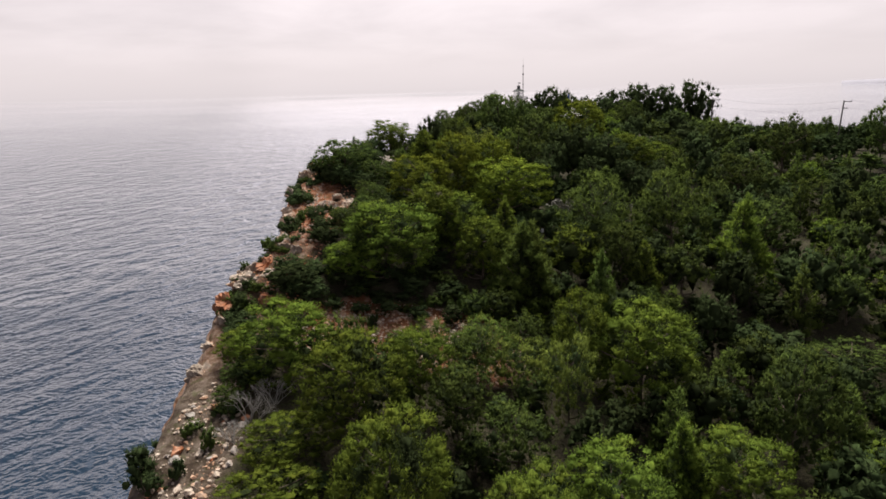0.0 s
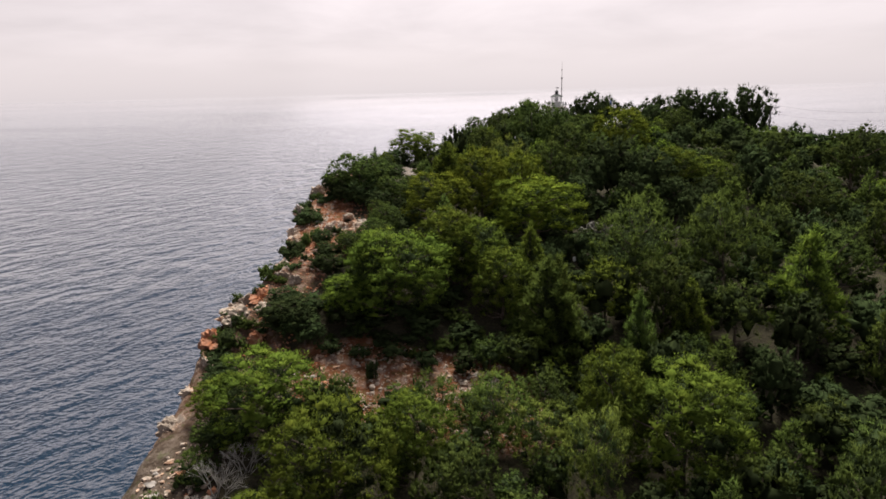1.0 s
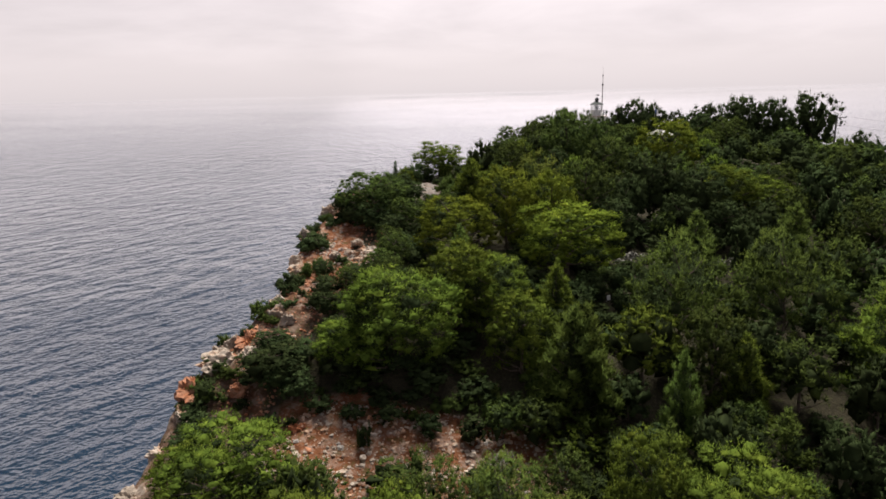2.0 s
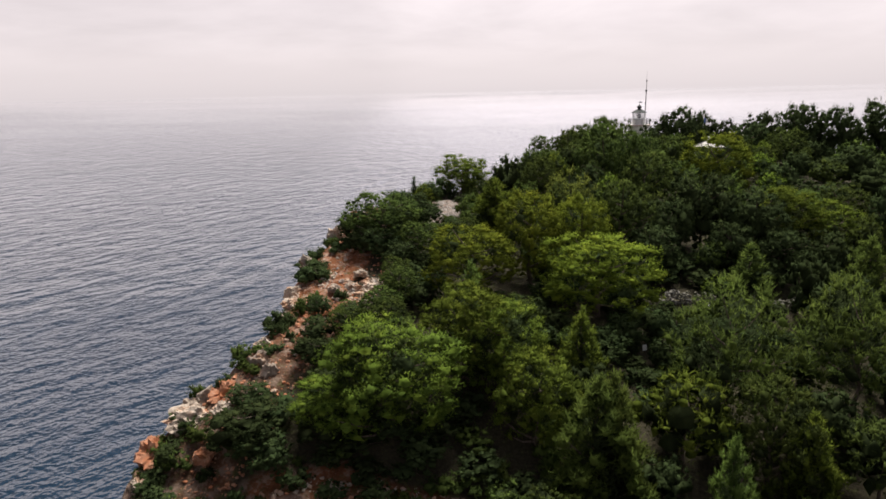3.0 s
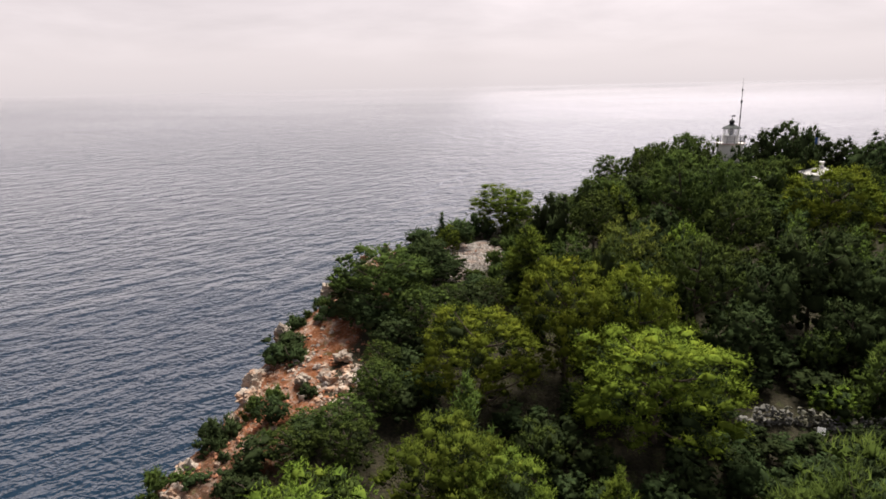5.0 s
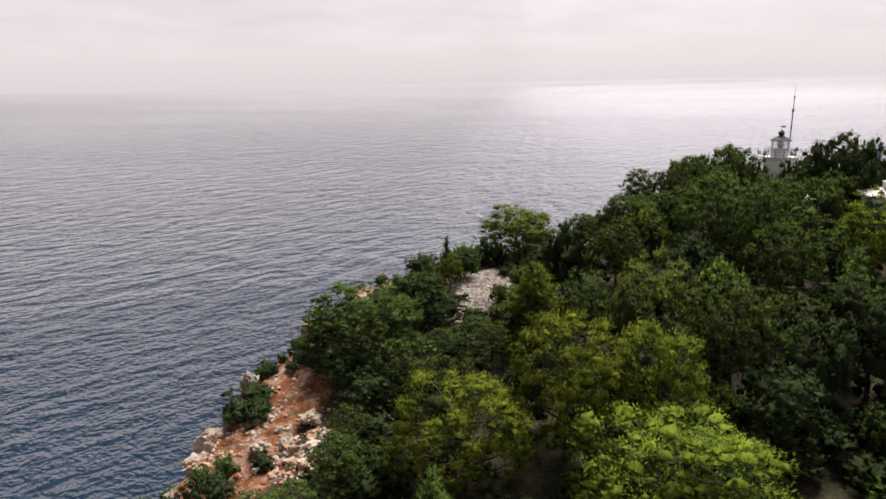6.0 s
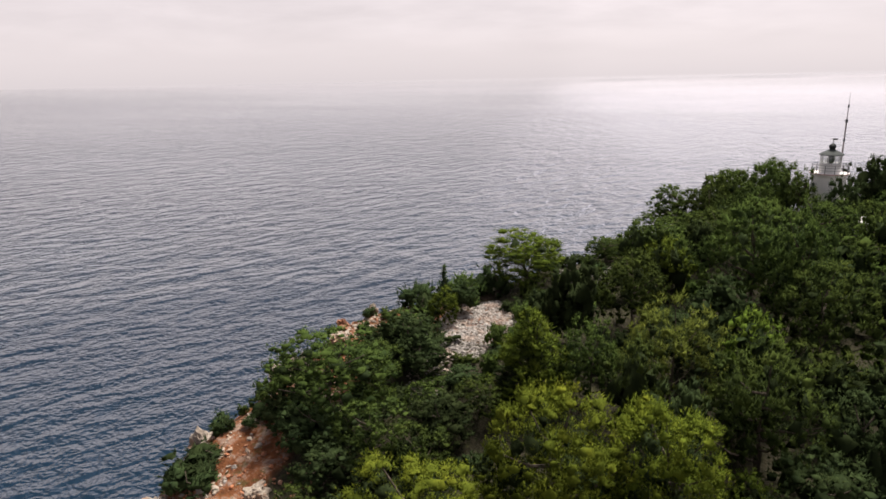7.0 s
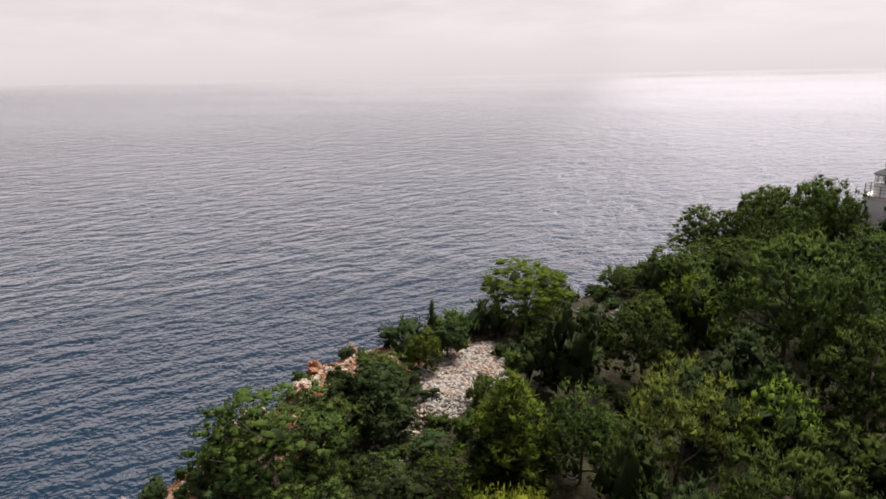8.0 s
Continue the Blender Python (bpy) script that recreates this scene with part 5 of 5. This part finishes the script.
def build_board(x, y, w, h, tilt, turn):
    t = thing("white_board", (x, y, land_z(x, y), tilt, 0, turn), "small blank white board leaning among stones", "board", "white boards")
    b = bmesh.new()
    box(b, (-w / 2, -0.02, 0.25), (w / 2, 0.02, 0.25 + h), 0.006)
    part("panel", b, white_paint, t)
    b = bmesh.new()
    tube(b, (0, 0.04, -0.3), (0, 0.04, 0.25 + h * 0.8), 0.03, seg=6)
    part("stake", b, pole_wood, t)
    return t


build_board(12.1, 79.0, 0.42, 0.48, -12, 35)
build_board(18.9, 88.3, 0.5, 0.5, -35, -15)


def dead_shrub(x, y, tall, spread, seed):
    r = random.Random(seed)
    b = bmesh.new()

    def grow(p, d, ln, rad, depth):
        q = p + d * ln
        tube(b, p, q, rad, rad * 0.6, 4)
        if depth:
            for _ in range(3):
                grow(q, (d + Vector((r.gauss(0, 0.5), r.gauss(0, 0.5), r.gauss(0.1, 0.35)))).normalized(), ln * 0.72, rad * 0.6, depth - 1)

    for _ in range(9):
        grow(Vector((r.gauss(0, 0.25), r.gauss(0, 0.25), -0.1)), Vector((r.gauss(0, spread), r.gauss(0, spread), 1)).normalized(), tall * 0.36, 0.035, 3)
    me = bpy.data.meshes.new("dead_shrub")
    b.to_mesh(me)
    b.free()
    me.materials.append(deadwood)
    ob = new("dead_shrub", me)
    ob.matrix_basis = pose(x, y, land_z(x, y))
    return tagged(ob, "leafless grey dead shrub with fine twigs", "dead shrub", "dead shrubs")


for i, (x, y, h) in enumerate(((-15.2, 44.5, 3.0), (-14.0, 46.6, 2.6), (-16.0, 42.4, 2.2), (-12.0, 99.2, 2.0), (2.2, 57.2, 2.4))):
    dead_shrub(x, y, h, 0.55, 300 + i)

# ---- loose stones: the nearest and largest as pieces, the rest as rubble ----
PIECES = [rock_mesh("stone", 400 + i, (limestone, pale_stone, red_stone)[i % 3], 2, 0.5, 0.8, 1.9, 0.36) for i in range(9)]
rs = random.Random(21)


def scatter(n, cx, cy, ax, ay, s0, s1, pick):
    for _ in range(n):
        a, k = rs.uniform(0, 2 * math.pi), math.sqrt(rs.random())
        x, y = cx + ax * k * math.cos(a), cy + ay * k * math.sin(a)
        if x - edge_x(y) < 0.5:
            continue
        s = s0 + (s1 - s0) * rs.random() ** 2.2
        yield x, y, s, rs.choice(pick)


def loose(n, cx, cy, ax, ay, s0, s1, pick):
    for x, y, s, i in scatter(n, cx, cy, ax, ay, s0, s1, pick):
        ob = new("stone", PIECES[i])
        ob.parent = ground
        ob.matrix_basis = pose(x, y, land_z(x, y) + s * 0.2, rs.gauss(0, 15), rs.gauss(0, 15), rs.uniform(0, 360)) @ Matrix.Diagonal((s, s * rs.uniform(0.7, 1), s * rs.uniform(0.6, 1), 1))


loose(80, -18.6, 41.0, 3.4, 8.5, 0.20, 0.70, (0, 1, 3, 4, 6, 2))
loose(110, -3.0, 57.0, 11.5, 4.2, 0.14, 0.42, (0, 1, 3, 4, 6, 7, 2))
loose(24, -19.6, 103.0, 1.6, 3.0, 0.14, 0.50, (0, 2, 3, 8))
loose(50, -16.8, 72.0, 3.0, 10.0, 0.14, 0.52, (0, 2, 3, 5, 8))
loose(34, -17.6, 83.4, 3.2, 6.0, 0.14, 0.44, (0, 3, 6, 1, 0, 5))
loose(36, -12.8, 80.8, 1.5, 2.4, 0.20, 0.60, (0, 3, 6, 1))
loose(60, -10.2, 106.0, 3.2, 5.6, 0.12, 0.36, (1, 4, 7))


def rubble(name, label, spots, material):
    verts, faces = [], []
    r = np.random.default_rng(len(spots))
    for x, y, s, _ in spots:
        v = ICO_V * s * (1 + 0.25 * r.normal(size=(len(ICO_V), 1)))
        v = v * np.array((1.0, 0.6 + 0.4 * r.random(), 0.7))
        a = r.random() * 6.28
        v = v @ np.array(((math.cos(a), math.sin(a), 0), (-math.sin(a), math.cos(a), 0), (0, 0, 1)))
        faces.extend((ICO_F + len(verts)).tolist())
        verts.extend((v + np.array((x, y, land_z(x, y) + s * 0.25))).tolist())
    me = mesh_of(name, verts, faces, material)
    return tagged(new(name, me), label, "rubble", kind="stuff")


rubble("scree", "pale limestone scree in a clearing", list(scatter(3000, -10.4, 107.2, 3.4, 4.7, 0.06, 0.19, (0,))) + list(scatter(900, -9.7, 102.2, 2.2, 3.2, 0.06, 0.19, (0,))) + list(scatter(260, -10, 97, 1.6, 4.0, 0.06, 0.20, (0,))), pale_stone)
rubble("stone_litter", "small broken limestone on the bare terrace", list(scatter(1900, -3.0, 56.6, 12.0, 5.4, 0.05, 0.24, (0,))) + list(scatter(420, -18.6, 40.5, 3.0, 8.5, 0.06, 0.26, (0,))), limestone)
rubble("pale_rubble", "small pale limestone on the red slope", list(scatter(170, -12.9, 80.8, 1.7, 2.6, 0.06, 0.26, (0,))) + list(scatter(200, -18.4, 82.6, 1.8, 5.6, 0.05, 0.22, (0,))) + list(scatter(260, -19.4, 103.0, 1.8, 3.4, 0.06, 0.22, (0,))), limestone)
rubble("red_rubble", "reddish broken stone along the cliff top", list(scatter(620, -16.0, 83.0, 4.9, 8.6, 0.05, 0.20, (0,))) + list(scatter(900, -17.2, 68.0, 3.6, 10.0, 0.05, 0.2, (0,))) + list(scatter(300, -17.2, 99.5, 2.2, 4.0, 0.05, 0.2, (0,))), red_stone)
